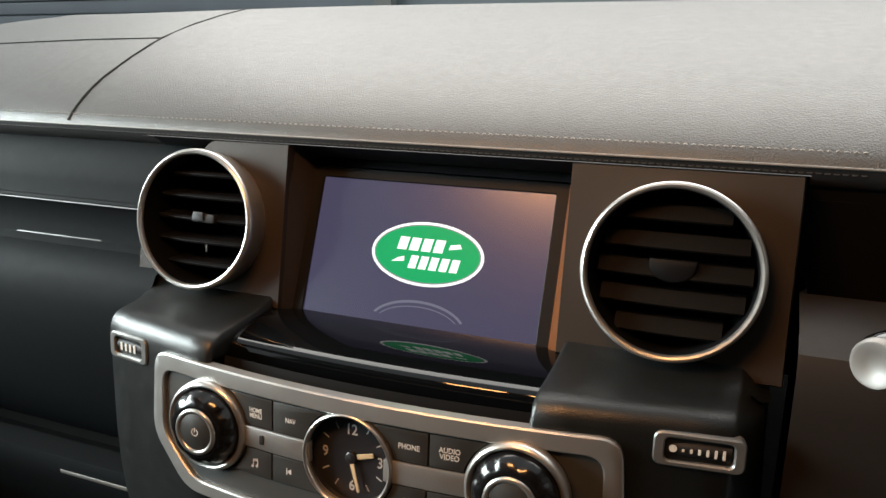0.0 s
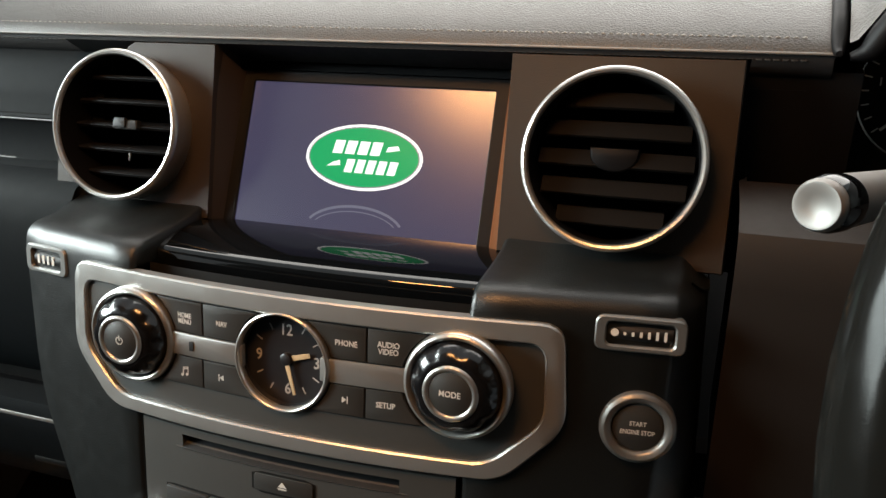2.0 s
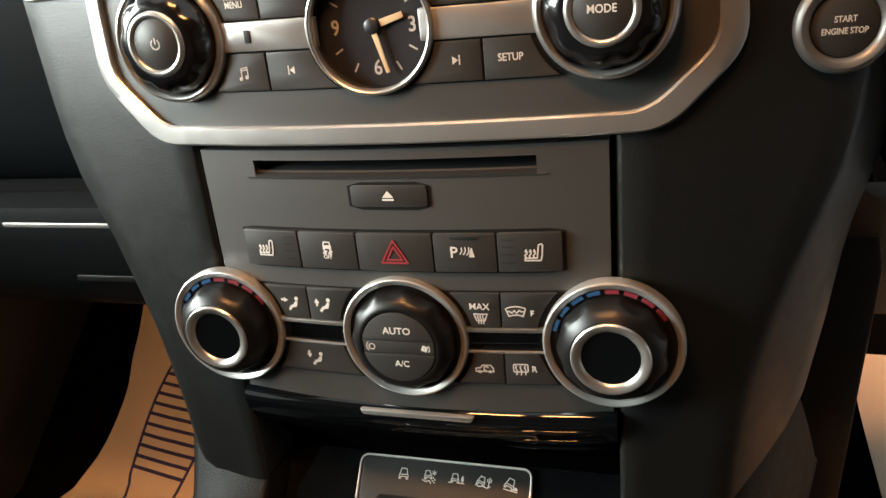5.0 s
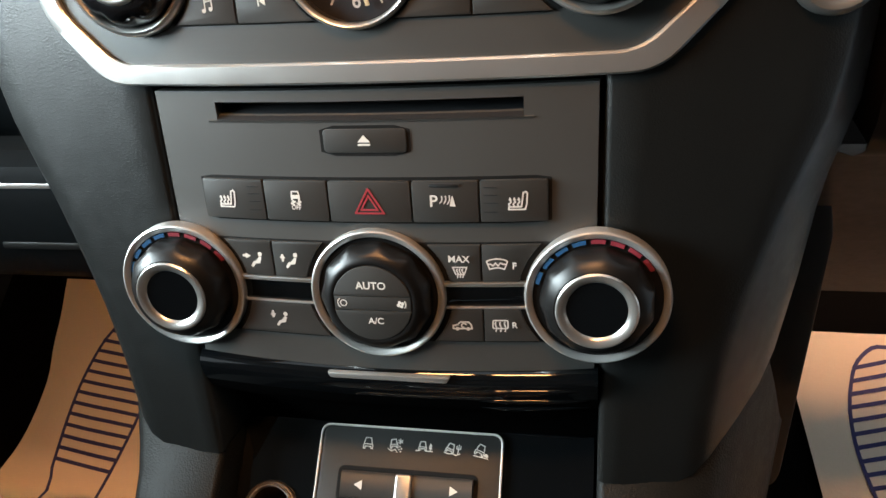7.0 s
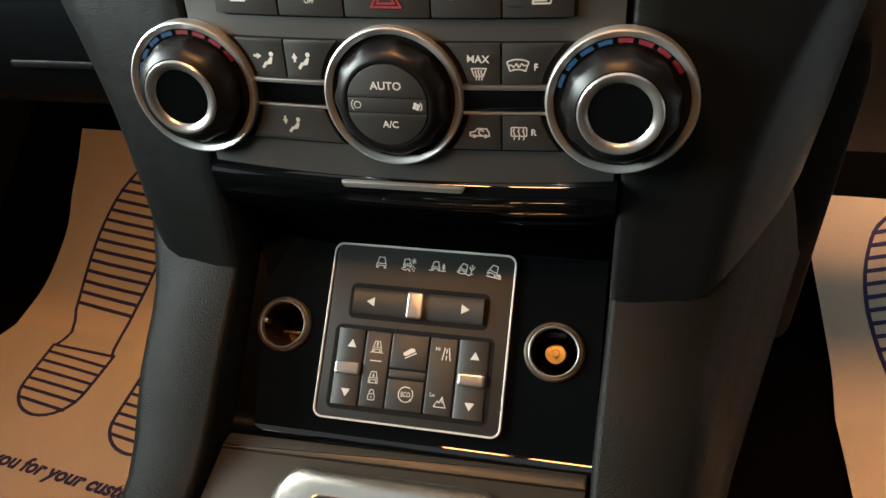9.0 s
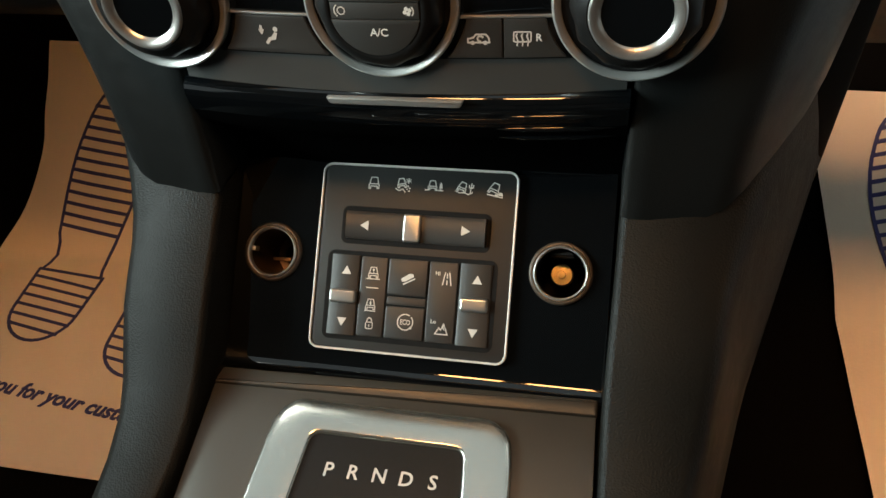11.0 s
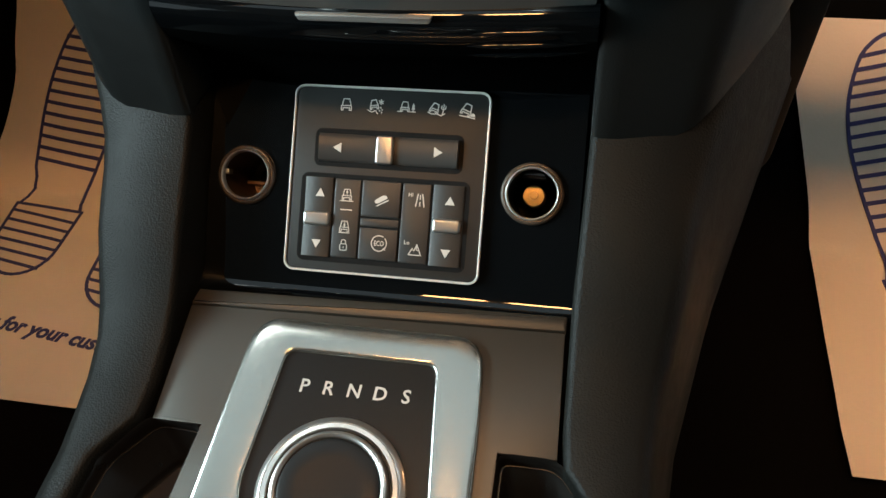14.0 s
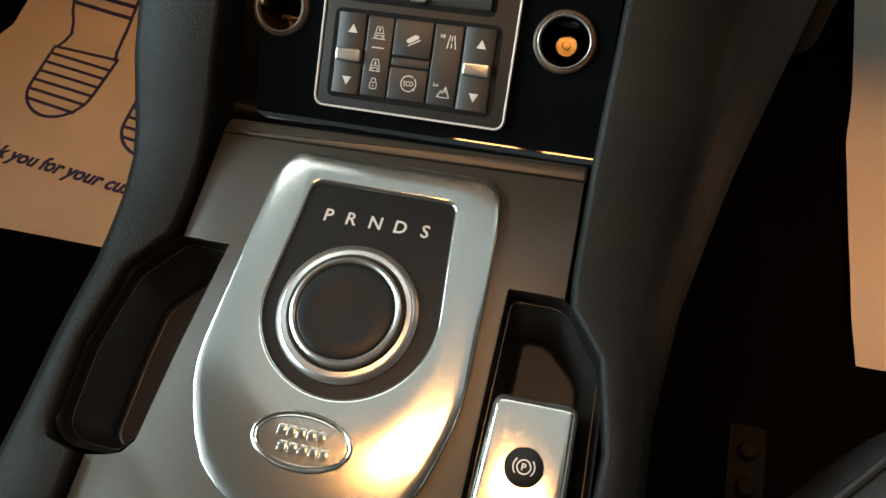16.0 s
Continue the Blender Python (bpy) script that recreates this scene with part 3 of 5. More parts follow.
# driver side: knee panel
knee = thing("knee_panel", pose(0, 0, 0), "dark brown-black panel under the steering column", "panel")
KNEE = [(120, 766), (84, 764), (68, 759), (62, 750), (60, 735), (59, 700), (58, 640), (60, 596), (66, 580), (80, 570), (140, 546), (240, 430), (340, 316), (440, 221), (446, 222), (450, 232)]
part("panel", loft([[(x, y, z) for y, z in KNEE] for x in (209, 213, 260, 330, 420, 560, 758)]), KNEE_, knee)
part("side", loft([[(209, y, z), (213, y + 12, z - 2), (214, y + 140, z - 4)] for y, z in KNEE[:9]]), KNEE_, knee)
part("latch", prism(rrect(-9, -16, 9, 16, 2), 0, 1.6, 0.6), DARK, knee, "", pose(0.262, 0.062, 0.69, 92))
part("upper_recess", loft([[(x, y, 815), (x, y + 2, 700)] for x, y in ((200, 150), (240, 150), (261, 150), (264, 200), (420, 201), (760, 202))]), BEZEL, knee, "dark recess between vents and cluster")
# unseen plate that gives the driver's mat its sharp light edge
part("lamp_hood", box(350, 119, 494, 510, 122, 552), GAP, knee, "unseen plate added to cut the footwell light")
part("footwell_cover", loft([[(x, y, 548 + (y - 200) * 0.1) for y in (200, 420, 760)] for x in (205, 480, 760)]), GAP, knee)


# ---------- centre stack shell ----------
FRONT = [(-168, 138), (-125, 141), (-85, 147), (-45, 160), (0, 177), (30, 183), (115, 186)]
WIDE = [(-168, 182), (-125, 184), (-85, 191), (-45, 196), (0, 204), (30, 203), (115, 200)]
DEEP = [(-168, 1.0), (-40, 1.0), (30, 0.62), (115, 0.55)]
# lowest level of each column, front edge first and round to the flank
FOOT = [-166, -166, -166, -166, -167, -168.5, -169, -168.5, -167, -163, -157, -146, -134, -124, -114, -106, -95]
# the shoulder's section past the face: level up the face, depth behind it
CREST = [(106, 0.0), (110.5, -0.6), (114, -2.2), (116.6, -4.8), (118.4, -8.4), (119.4, -13), (120.6, -22), (122.2, -36), (124.0, -49), (126.0, -60), (128.6, -68), (131.5, -74)]


def cheek_row(s, v, dw=0.0):
    """One level of the stack's side, from the inner edge over the face and round the flank."""
    q = min(v, 106)
    rise, back = v - q, 1 - smooth(-13, -66, dw)
    row = []
    for k in range(17):
        lv = FOOT[k] + (q + 168) / 274 * (106 - FOOT[k]) if q < 106 else 106
        f, w, d = lerp(FRONT, lv), lerp(WIDE, lv), lerp(DEEP, lv)
        if k < 4:
            u, z = ((94.6, -9.6 if rise else -60), (94.6, -9.6), (95.2, -8.2), (97.5, -sag(97) + 0.2))[k]
            top = (lv - 8, lv + rise * 0.8 - 3, lv + rise - 1.2, lv + rise)[k] if rise else lv
        elif k < 10:
            u = 98 + (f - 98) * (k - 3) / 6
            z, top = -sag(u), lv + rise
        else:
            side = ((0.15, -5), (0.42, -19), (0.68, -33), (0.88, -50), (1.0, -75), (1.01, -110), (1.02, -190))[k - 10]
            u, z = f + (w - f) * side[0], -sag(f) + side[1] * d
            top = lv + rise * (1 - (0.06, 0.2, 0.36, 0.46, 0.5, 0.5, 0.5)[k - 10])
        row.append((s * u, top, z * back + dw if rise else z))
    return row


stack = thing("centre_stack", MF, "charcoal soft-touch centre stack shell", "console")
LEVELS = [-168, -166, -160, -140, -120, -100, -80, -60, -40, -20, 0, 20, 40, 60, 80, 100]
for s in (-1, 1):
    rows = [cheek_row(s, v) for v in LEVELS] + [cheek_row(s, v, dw) for v, dw in CREST]
    rows = [[(a, b + 1.5, c - 7) for a, b, c in rows[0]]] + rows
    part("cheek", loft(rows), SOFT, stack, "grained soft-touch side of the stack with a rounded shoulder", sharp=60)
part("backing", bend(loft([[(x, v, -14) for v in (-107, -50, 20, 106)] for x in range(-100, 101, 10)])), GAP, stack)
# hidden boxes added to stop light leaking between the stack's parts
part("core", box(-150, 70, 250, 150, 600, 705), GAP, stack, "", MF.inverted())
for s in (-1, 1):
    part("core", box(min(s * 150, s * 198), 130, 300, max(s * 150, s * 198), 600, 705), GAP, stack, "", MF.inverted())
part("core", box(-300, 190, 690, 300, 600, 832), GAP, stack, "", MF.inverted())
# the lacquer shelf below the screen
SHELF = [(43.2, 690), (43.6, 706), (44.0, 716), (44.4, 720.6), (45.1, 722.8), (46.2, 724.2), (47.6, 725.1), (49.4, 725.7), (51.5, 726.1), (54, 726.5), (62, 727.2), (70, 727.5), (78, 727.2), (86, 726.4), (95, 724.9), (103, 723.0)]
part("lacquer_shelf", loft([[(x, y + sag(x) * 0.5 * (1 - smooth(45, 90, y)), z) for y, z in SHELF] for x in range(-94, 95, 4)]), PIANO, stack, "gloss black lacquer shelf mirroring the screen", m=MF.inverted(), sharp=70)


# ---------- vents ----------
def by_angle(cx, cy, x0, y0, x1, y1, n=64):
    """Points of a rectangle's edge as seen from (cx, cy), one for each step of the circle; the corners are kept."""
    out = []
    for k in range(n):
        a = 2 * math.pi * k / n
        dx, dy = math.cos(a), math.sin(a)
        t = min(((x1 - cx) / dx if dx > 1e-9 else 1e9), ((x0 - cx) / dx if dx < -1e-9 else 1e9), ((y1 - cy) / dy if dy > 1e-9 else 1e9), ((y0 - cy) / dy if dy < -1e-9 else 1e9))
        out.append((cx + dx * t, cy + dy * t))
    for c in ((x0, y0), (x0, y1), (x1, y0), (x1, y1)):
        k = min(range(n), key=lambda i: math.dist(out[i], c))
        out[k] = c
    return out


VX, VY, VR = 148.5, 50.5, 45.5
vent_pods = thing("vent_housing", MP, "dark housing round the two vents and the screen", "housing")
for s in (-1, 1):
    x0, x1 = (90, 206) if s > 0 else (-206, -90)
    outer = by_angle(s * VX, VY, x0, -2, x1, 103)
    if s < 0:
        # the passenger's lid meets the ring on its outer side
        for k in range(64):
            a = 360 * k / 64
            w = smooth(90, 104, a) * (1 - smooth(180, 204, a))
            c = (-VX + (VR - 0.6) * math.cos(radians(a)), VY + (VR - 0.6) * math.sin(radians(a)))
            outer[k] = (outer[k][0] * (1 - w) + c[0] * w, outer[k][1] * (1 - w) + c[1] * w)
    rows = [[(x, y, -90) for x, y in outer], [(x, y, -3) for x, y in outer], [(x, y, 0) for x, y in inset(outer, 0.8)],
            [(s * VX + (VR - 2) * math.cos(2 * math.pi * k / 64), VY + (VR - 2) * math.sin(2 * math.pi * k / 64), 0) for k in range(64)],
            [(s * VX + (VR - 3) * math.cos(2 * math.pi * k / 64), VY + (VR - 3) * math.sin(2 * math.pi * k / 64), -36) for k in range(64)]]
    part("surround", loft(rows, close=True), POD, vent_pods, "warm-black vent surround")
# dark sheet standing in for shade between vents and pad
part("roof", loft([[(x, 127.6, 824.4), (x, 134, 823), (x, 150, 811), (x, 170, 806)] for x in (-208, -100, 0, 100, 208)]), DARK, vent_pods, "painted shade sheet between the vents and the pad", MP.inverted())
# flared walls from the surrounds back to the screen
inv = MP.inverted()


def on(m, x, y, z=0.0):
    return tuple(m @ Vector((x * MM, y * MM, z * MM)) / MM)


for s in (-1, 1):
    a, b = on(MS, s * 84, -3), on(MS, s * 84, 97)
    c, d = on(MP, s * 91.5, -1, -2.5), on(MP, s * 91.5, 102, -2.5)
    a2, b2 = on(MS, s * 85.5, -3, 3), on(MS, s * 85.5, 97, 3)
    # the right reveal carries the lamp's orange reflection in its colour
    part("reveal", loft([[a, b], [a2, b2], [c, d]]), POD if s < 0 else WARMREVEAL, vent_pods, "sloped reveal beside the screen", m=inv)

for s in (-1, 1):
    v = thing("air_vent", MP @ at(s * VX, VY, 0), "round air vent with a polished silver ring", "air vent", "round dash vents")
    part("ring", lathe([(43.0, -1), (44.2, 0), (44.6, 8), (45.3, 14), (45.4, 16.2), (44.7, 17.4), (43.6, 17.9), (42.4, 17.5), (41.8, 16.4), (41.6, 15)], 72), SATIN, v, "polished silver ring")
    part("barrel", lathe([(41.8, 16.0), (41.0, 8), (40.4, -10), (38, -34), (0.01, -36), (0, -36)], 48), BEZEL, v)
    for k in range(5):
        yy = -29 + 14.6 * k
        h = math.sqrt(40.3 ** 2 - yy ** 2) - 0.4
        back = ((4.0, -16), (2.0, -16)) if s < 0 else ((2.4, -24), (0.8, -24))
        rows = [[(x, yy + back[0][0], back[0][1]), (x, yy + 1.2, 2 + 4 * (1 - (x / 41) ** 2)), (x, yy - 0.3, 3.2 + 4 * (1 - (x / 41) ** 2)), (x, yy - 1.8, 2 + 4 * (1 - (x / 41) ** 2)), (x, yy + back[1][0], back[1][1])] for x in (-h, -h * 0.6, -h * 0.2, h * 0.2, h * 0.6, h)]
        if s > 0:
            rows = [[(x, yy + 4.6, -14), (x, yy + 4.4, -1 + f), (x, yy + 3.2, 0.4 + f), (x, yy - 3.4, 3.4 + f), (x, yy - 4.4, 2.2 + f), (x, yy - 1.0, -14)] for x, f in [(h * q, 4 * (1 - (h * q / 41) ** 2)) for q in (-0.97, -0.6, -0.2, 0.2, 0.6, 0.97)]]
        part("slat", loft(rows, close=True, caps=True), SLAT if s < 0 else WARMSLAT, v)
        if s < 0:
            part("slat_edge", tube([(x, yy - 0.3, 3.1 + 4 * (1 - (x / 41) ** 2)) for x in (-h * 0.97, -h * 0.5, 0, h * 0.5, h * 0.97)], 0.4, 6), BEZEL, v, "faint pale front edge")
    if s < 0:
        part("tab", prism(rrect(-9, -3, 9, 3, 1.5), 5, 9, 1.0), DARK, v, "", at(2, 1))
        part("tab_tip", prism(rrect(-4.2, -3, 4.2, 3, 1), 0, 2.2, 0.7), DARK, v, "small grey slider", at(-1, 2, 8))
        part("pin", prism(rrect(-0.6, -4, 0.6, 4, 0.4, 2), 0, 1.0, 0.2), PANEL, v, "", at(4, -17, 5))
    else:
        part("tab", prism([(x, y) for x, y in arc(0, 0, 12, 180, 360, 14, 9)] + [(12, 3), (-12, 3)], 3, 8, 1.5), BEZEL, v, "rounded slider tab", at(0, 3))

# ---------- screen ----------
screen = thing("display_screen", MS, "lit display showing a green oval badge on dusky violet", "screen")
part("bezel", band(rrect(-85, -4, 85, 98, 1.5), rrect(-77.2, 2.0, 77.2, 91.2, 1.0), -6, 1.2, 0.5), BEZEL, screen, "matt black bezel")
part("panel", prism(rrect(-77.4, 1.8, 77.4, 91.4, 0.8), -5, 0, 0), LCD, screen, "dusky violet lit panel")


def ellipse(cx, cy, a, b, n=48):
    return [(cx + a * math.cos(2 * math.pi * k / n), cy + b * math.sin(2 * math.pi * k / n)) for k in range(n)]


part("badge_rim", prism(ellipse(2, 48, 37.2, 19.8), 0, 0.15, 0), LOGOWHITE, screen, "white oval rim")
part("badge_line", prism(ellipse(2, 48, 35.4, 18.2), 0, 0.25, 0), glow("grey_badge_light", (0.45, 0.5, 0.5), 0.8), screen)
part("badge_field", prism(ellipse(2, 48, 34.6, 17.5), 0, 0.35, 0), LOGOGREEN, screen, "green oval field")
for x, y, w in ((-3, 53.5, 32), (7, 42.5, 34)):
    n = 4 if y > 50 else 5
    for q in range(n):
        a, b = x - w / 2 + w * q / n + 0.9, x - w / 2 + w * (q + 1) / n - 0.9
        part("badge_bar", prism([(a, y - 4), (b, y - 4), (b + 1.6, y + 4), (a + 1.6, y + 4)], 0, 0.5, 0), LOGOWHITE, screen, "white slanted bar")
for pts in ([(16, 52), (24.5, 53.5), (23, 56), (17, 55)], [(-20.5, 41.5), (-12, 42.5), (-12.5, 45.5), (-17, 44)]):
    part("badge_bar", prism(pts, 0, 0.5, 0), LOGOWHITE, screen, "white slanted bar")
part("badge_echo", prism(arc(2, 3.6, 31.8, 22, 158, 30, 15.8) + arc(2, 3.6, 30.2, 158, 22, 30, 14.2), 0, 0.15, 0), LOGODIM, screen, "faint pale arc below the badge")
part("badge_echo", prism(arc(2, 3.6, 27.8, 25, 155, 30, 12.3) + arc(2, 3.6, 27.2, 155, 25, 30, 11.7), 0, 0.15, 0), LOGODIM, screen, "faint pale arc below the badge")


# ---------- audio panel ----------
def dense(pts, seg, n=12):
    """Cuts the straight runs between rounded corners into n pieces."""
    out = []
    for i, p in enumerate(pts):
        out.append(p)
        if i % (seg + 1) == seg:
            q = pts[(i + 1) % len(pts)]
            out += [(p[0] + (q[0] - p[0]) * k / n, p[1] + (q[1] - p[1]) * k / n) for k in range(1, n)]
    return out


def sheet(pts, z, step=6.0):
    """A convex outline as upright strips, so that it can be bent."""
    x0, x1 = min(p[0] for p in pts), max(p[0] for p in pts)
    n = int((x1 - x0) / step)
    rows = []
    for k in range(n + 1):
        x = x0 + 0.01 + (x1 - x0 - 0.02) * k / n
        hits = []
        for i, p in enumerate(pts):
            q = pts[i - 1]
            if (p[0] - x) * (q[0] - x) <= 0 and p[0] != q[0]:
                hits.append(p[1] + (q[1] - p[1]) * (x - p[0]) / (q[0] - p[0]))
        rows.append([(x, min(hits), z), (x, (min(hits) + max(hits)) / 2, z), (x, max(hits), z)])
    return loft(rows)


def cast(pts, cx, cy, way):
    """Where the ray from (cx, cy) meets the outline."""
    best = None
    for i, p in enumerate(pts):
        a, b = Vector(pts[i - 1]) - Vector((cx, cy)), Vector(p) - Vector((cx, cy))
        d = b - a
        den = way[0] * d.y - way[1] * d.x
        if abs(den) > 1e-9:
            t, u = (a.x * d.y - a.y * d.x) / den, (a.x * way[1] - a.y * way[0]) / den
            if t > 0 and -1e-6 <= u <= 1 + 1e-6 and (best is None or t > best):
                best = t
    return (cx + way[0] * best, cy + way[1] * best)


def bored(pts, cx, cy, r, z, n=120, steps=10):
    """An outline's sheet with a round hole, in rings from the hole outwards, so that it can be bent."""
    rows = [[] for _ in range(steps + 1)]
    for k in range(n):
        w = (math.cos(2 * math.pi * k / n), math.sin(2 * math.pi * k / n))
        e = cast(pts, cx, cy, w)
        for j in range(steps + 1):
            t = j / steps
            rows[j].append(((cx + w[0] * r) * (1 - t) + e[0] * t, (cy + w[1] * r) * (1 - t) + e[1] * t, z))
    return loft(rows, close=True)


audio = thing("audio_panel", MF, "satin silver framed audio panel with two knobs and clock", "audio panel")
OUT6 = [(139, 104.5), (-139, 104.5), (-143, 53), (-114, 23), (114, 23), (143, 53)]
IN6 = [(131, 94.5), (-131, 94.5), (-132.5, 55), (-107, 31.5), (107, 31.5), (132.5, 55)]
o6, i6 = dense(soften(OUT6, 11, 5), 5), dense(soften(IN6, 9, 5), 5)
part("trim", bend(band(o6, i6, -4, 3.2, 0.9, 0.15)), SILVER, audio, "satin silver trim with warm reflections")
part("plate", bend(bored(inset(i6, -2), 1, 69.8, 24.5, 0.4)), PANEL, audio)


def key(parent, pts, x, y, bm=None, z0=-1.0, z1=1.2, material=None, text=None, size=2.6, name="button", ink=None, lift=0.0, wide=1.0, b=0.3, dx=0.0):
    """A push button on the stack's face, its outline given round (0, 0), with its symbol."""
    s = -sag(x) + lift

    def follow(mesh, dx):
        for v in mesh.verts:
            v.co.z -= sag(x + dx + v.co.x) - sag(x)
        return mesh

    k = part(name, follow(prism(pts, z0, z1, b), 0), material or BUTTON, parent, "", at(x, y, s))
    if text:
        bm = text_bm(text, size, wide=wide)
    if bm:
        follow(bm, dx)
        part("symbol", bm, ink or PAINT, k, "pale printed symbol", at(0, 0, z1 + 0.02))
    return k


def notch(x0, y0, x1, y1, rounds, n=10):
    """A rectangle whose upright sides are drawn back from round things (x, y, r)."""
    def clear(x, y, side):
        for cx, cy, r in rounds:
            if abs(y - cy) < r:
                h = math.sqrt(r * r - (y - cy) ** 2)
                if abs(x - cx) < h or (side < 0 and cx - h > x - 60 and cx < x and cx + h > x) or (side > 0 and cx > x and cx - h < x):
                    x = cx + h if side < 0 else cx - h
        return x
    ys_ = [y0 + (y1 - y0) * k / n for k in range(n + 1)]
    return [(clear(x1, y, 1), y) for y in ys_] + [(clear(x0, y, -1), y) for y in reversed(ys_)]


def span(parent, x0, y0, x1, y1, sx=None, sy=None, r=0.8, around=(), **kw):
    cx, cy = (x0 + x1) / 2, (y0 + y1) / 2
    pts = rrect(x0 - cx, y0 - cy, x1 - cx, y1 - cy, r, 2)
    if around:
        pts = notch(x0 - cx, y0 - cy, x1 - cx, y1 - cy, [(ax - cx, ay - cy, ar) for ax, ay, ar in around])
    k = key(parent, pts, cx, cy, dx=0.0 if sx is None else sx - cx, **kw)
    if sx is not None:
        for c in k.children:
            c.matrix_local = at(sx - cx, sy - cy, kw.get("z1", 1.2) + 0.02)
    return k


part("button_well", bend(bored(rrect(-82, 46.4, 82, 94.2, 0.5), 1, 69.8, 23.9, 0.7)), GAP, audio, "dark gaps round the buttons")
AR = [(-92, 69.8, 28.4), (92, 69.8, 28.4), (1, 69.8, 27.6)]
span(audio, -80, 76.2, -46.8, 93.6, -58.0, 84, around=AR, z1=1.7, text="HOME\nMENU", size=2.7, wide=0.82)
span(audio, -45.9, 76.2, -12, 93.6, -34.3, 84.6, around=AR, z1=1.7, text="NAV", size=2.7, wide=0.85)
span(audio, 12, 76.2, 46.0, 93.6, 35.9, 84.7, around=AR, z1=1.7, text="PHONE", size=2.9, wide=0.85)
span(audio, 46.9, 76.2, 80, 93.6, 57.3, 84.7, around=AR, z1=1.7, text="AUDIO\nVIDEO", size=2.9, wide=0.85)
span(audio, -80, 47.0, -47.4, 62.6, -58.9, 54.2, around=AR, z1=1.7, bm=sym_note())
span(audio, -46.5, 47.0, -12, 62.6, -35.3, 55, around=AR, z1=1.7, bm=sym_skip(-1))
span(audio, 12, 47.0, 45.4, 62.6, 35.2, 55.2, around=AR, z1=1.7, bm=sym_skip(1))
span(audio, 46.3, 47.0, 80, 62.6, 56.6, 55.2, around=AR, z1=1.7, text="SETUP", size=2.9, wide=0.85)
for x0, x1 in ((-68, -22), (22, 68)):
    part("silver_strip", bend(prism(dense(rrect(x0, 63.3, x1, 75.5, 0.5, 1), 1, 6), -1, 2.2, 0.6)), SILVER, audio, "satin silver strip")
part("disc_sensor", prism(rrect(-1.3, -2.6, 1.3, 2.6, 0.4), 0, 0.5, 0.1), DARK, audio, "", at(-53.6, 69.4, 2.2 - sag(53)))

def scalloped(profile, lobes=11, seg=176, sharp=2.0):
    """A turned body, each row (radius, height, depth of its finger dimples)."""
    rows = []
    for r, z_, w in profile:
        dent = [r - w * (0.5 + 0.5 * math.cos(lobes * 2 * math.pi * q / seg)) ** sharp for q in range(seg)]
        rows.append([(d * math.cos(2 * math.pi * q / seg), d * math.sin(2 * math.pi * q / seg), z_) for q, d in enumerate(dent)])
    return loft(rows, close=True)


for s, name in ((-1, "power"), (1, "mode")):
    k = part("knob_ring", round_ring(22.4, 26.8, -3, 3.6), SATIN, audio, "bright ring round the knob", at(s * 92, 69.8 if s < 0 else 71.2, -2.4))
    part("collar", lathe([(25.6, -7), (25.4, -1)], 48, cap=False), DARK, k)
    part("knob", scalloped([(22.6, -1, 0), (22.6, 1.6, 0.2), (22.2, 3.6, 0.8), (21.2, 6.0, 1.3), (19.6, 8.2, 1.1), (17.4, 9.8, 0.5), (15.4, 10.7, 0.1), (13.6, 10.9, 0), (12.4, 10.6, 0), (1.0, 10.6, 0)], 9), GLOSSKNOB, k, "gloss black dished knob")
    part("face_ring", round_ring(10.5, 13.7, 9.8, 12.2), SATIN, k, "bright ring round the centre button")
    part("face", lathe([(10.8, 9.5), (10.7, 11.0), (10.2, 11.4), (0, 11.6)]), BUTTON, k, "matt centre button")
    part("symbol", sym_power() if s < 0 else text_bm("MODE", 2.9, wide=0.9), PAINT, k, "pale printed symbol", at(0, 0, 11.6))

clock = thing("dash_clock", MF @ at(1, 69.8, 0.4), "round analogue clock, black dial with white numerals", "clock")
part("ring", round_ring(24.2, 26.8, -1, 3.4), SATIN, clock, "bright metal ring")
part("well", lathe([(24.6, 2.0), (24.2, -4.4)], 56, cap=False), DIALFACE, clock, "dark wall round the dial")
part("dial", lathe([(24.4, -4.6), (0, -4.6)]), DIALFACE, clock, "black dial")
for words, x, y in (("12", 0, 15.4), ("3", 16.4, -0.2), ("6", 0, -16.2), ("9", -16.4, 0.2)):
    part("numeral", text_bm(words, 5.9, wide=0.88), DIALPRINT, clock, "", at(x, y, -4.55))
for a in range(0, 360, 30):
    if a % 90:
        part("hour_mark", strokes([[(16.8, 0), (20.2, 0)]], 0.7, 0.12), DIALPRINT, clock, "", at(0, 0, -4.55, a))
part("hour_hand", prism([(-1.4, 3.6), (1.4, 3.6), (1.2, 13.6), (-1.2, 13.6)], 0, 0.6, 0.15), AMBER, clock, "broad pale hand", at(0, 0, -3.6, -74))
part("minute_hand", prism([(-1.2, 2.2), (1.2, 2.2), (0.8, 19.0), (-0.8, 19.0)], 0, 0.6, 0.15), AMBER, clock, "long pale hand", at(0, 0, -2.8, -165))
part("hub", lathe([(3.2, -4.5), (3.2, -2.2), (2.6, -1.8), (0, -1.8)], 24), DIALFACE, clock)

# ---------- climate panel ----------
climate = thing("climate_panel", MF, "dark grey climate panel with three silver-ringed dials", "control panel")


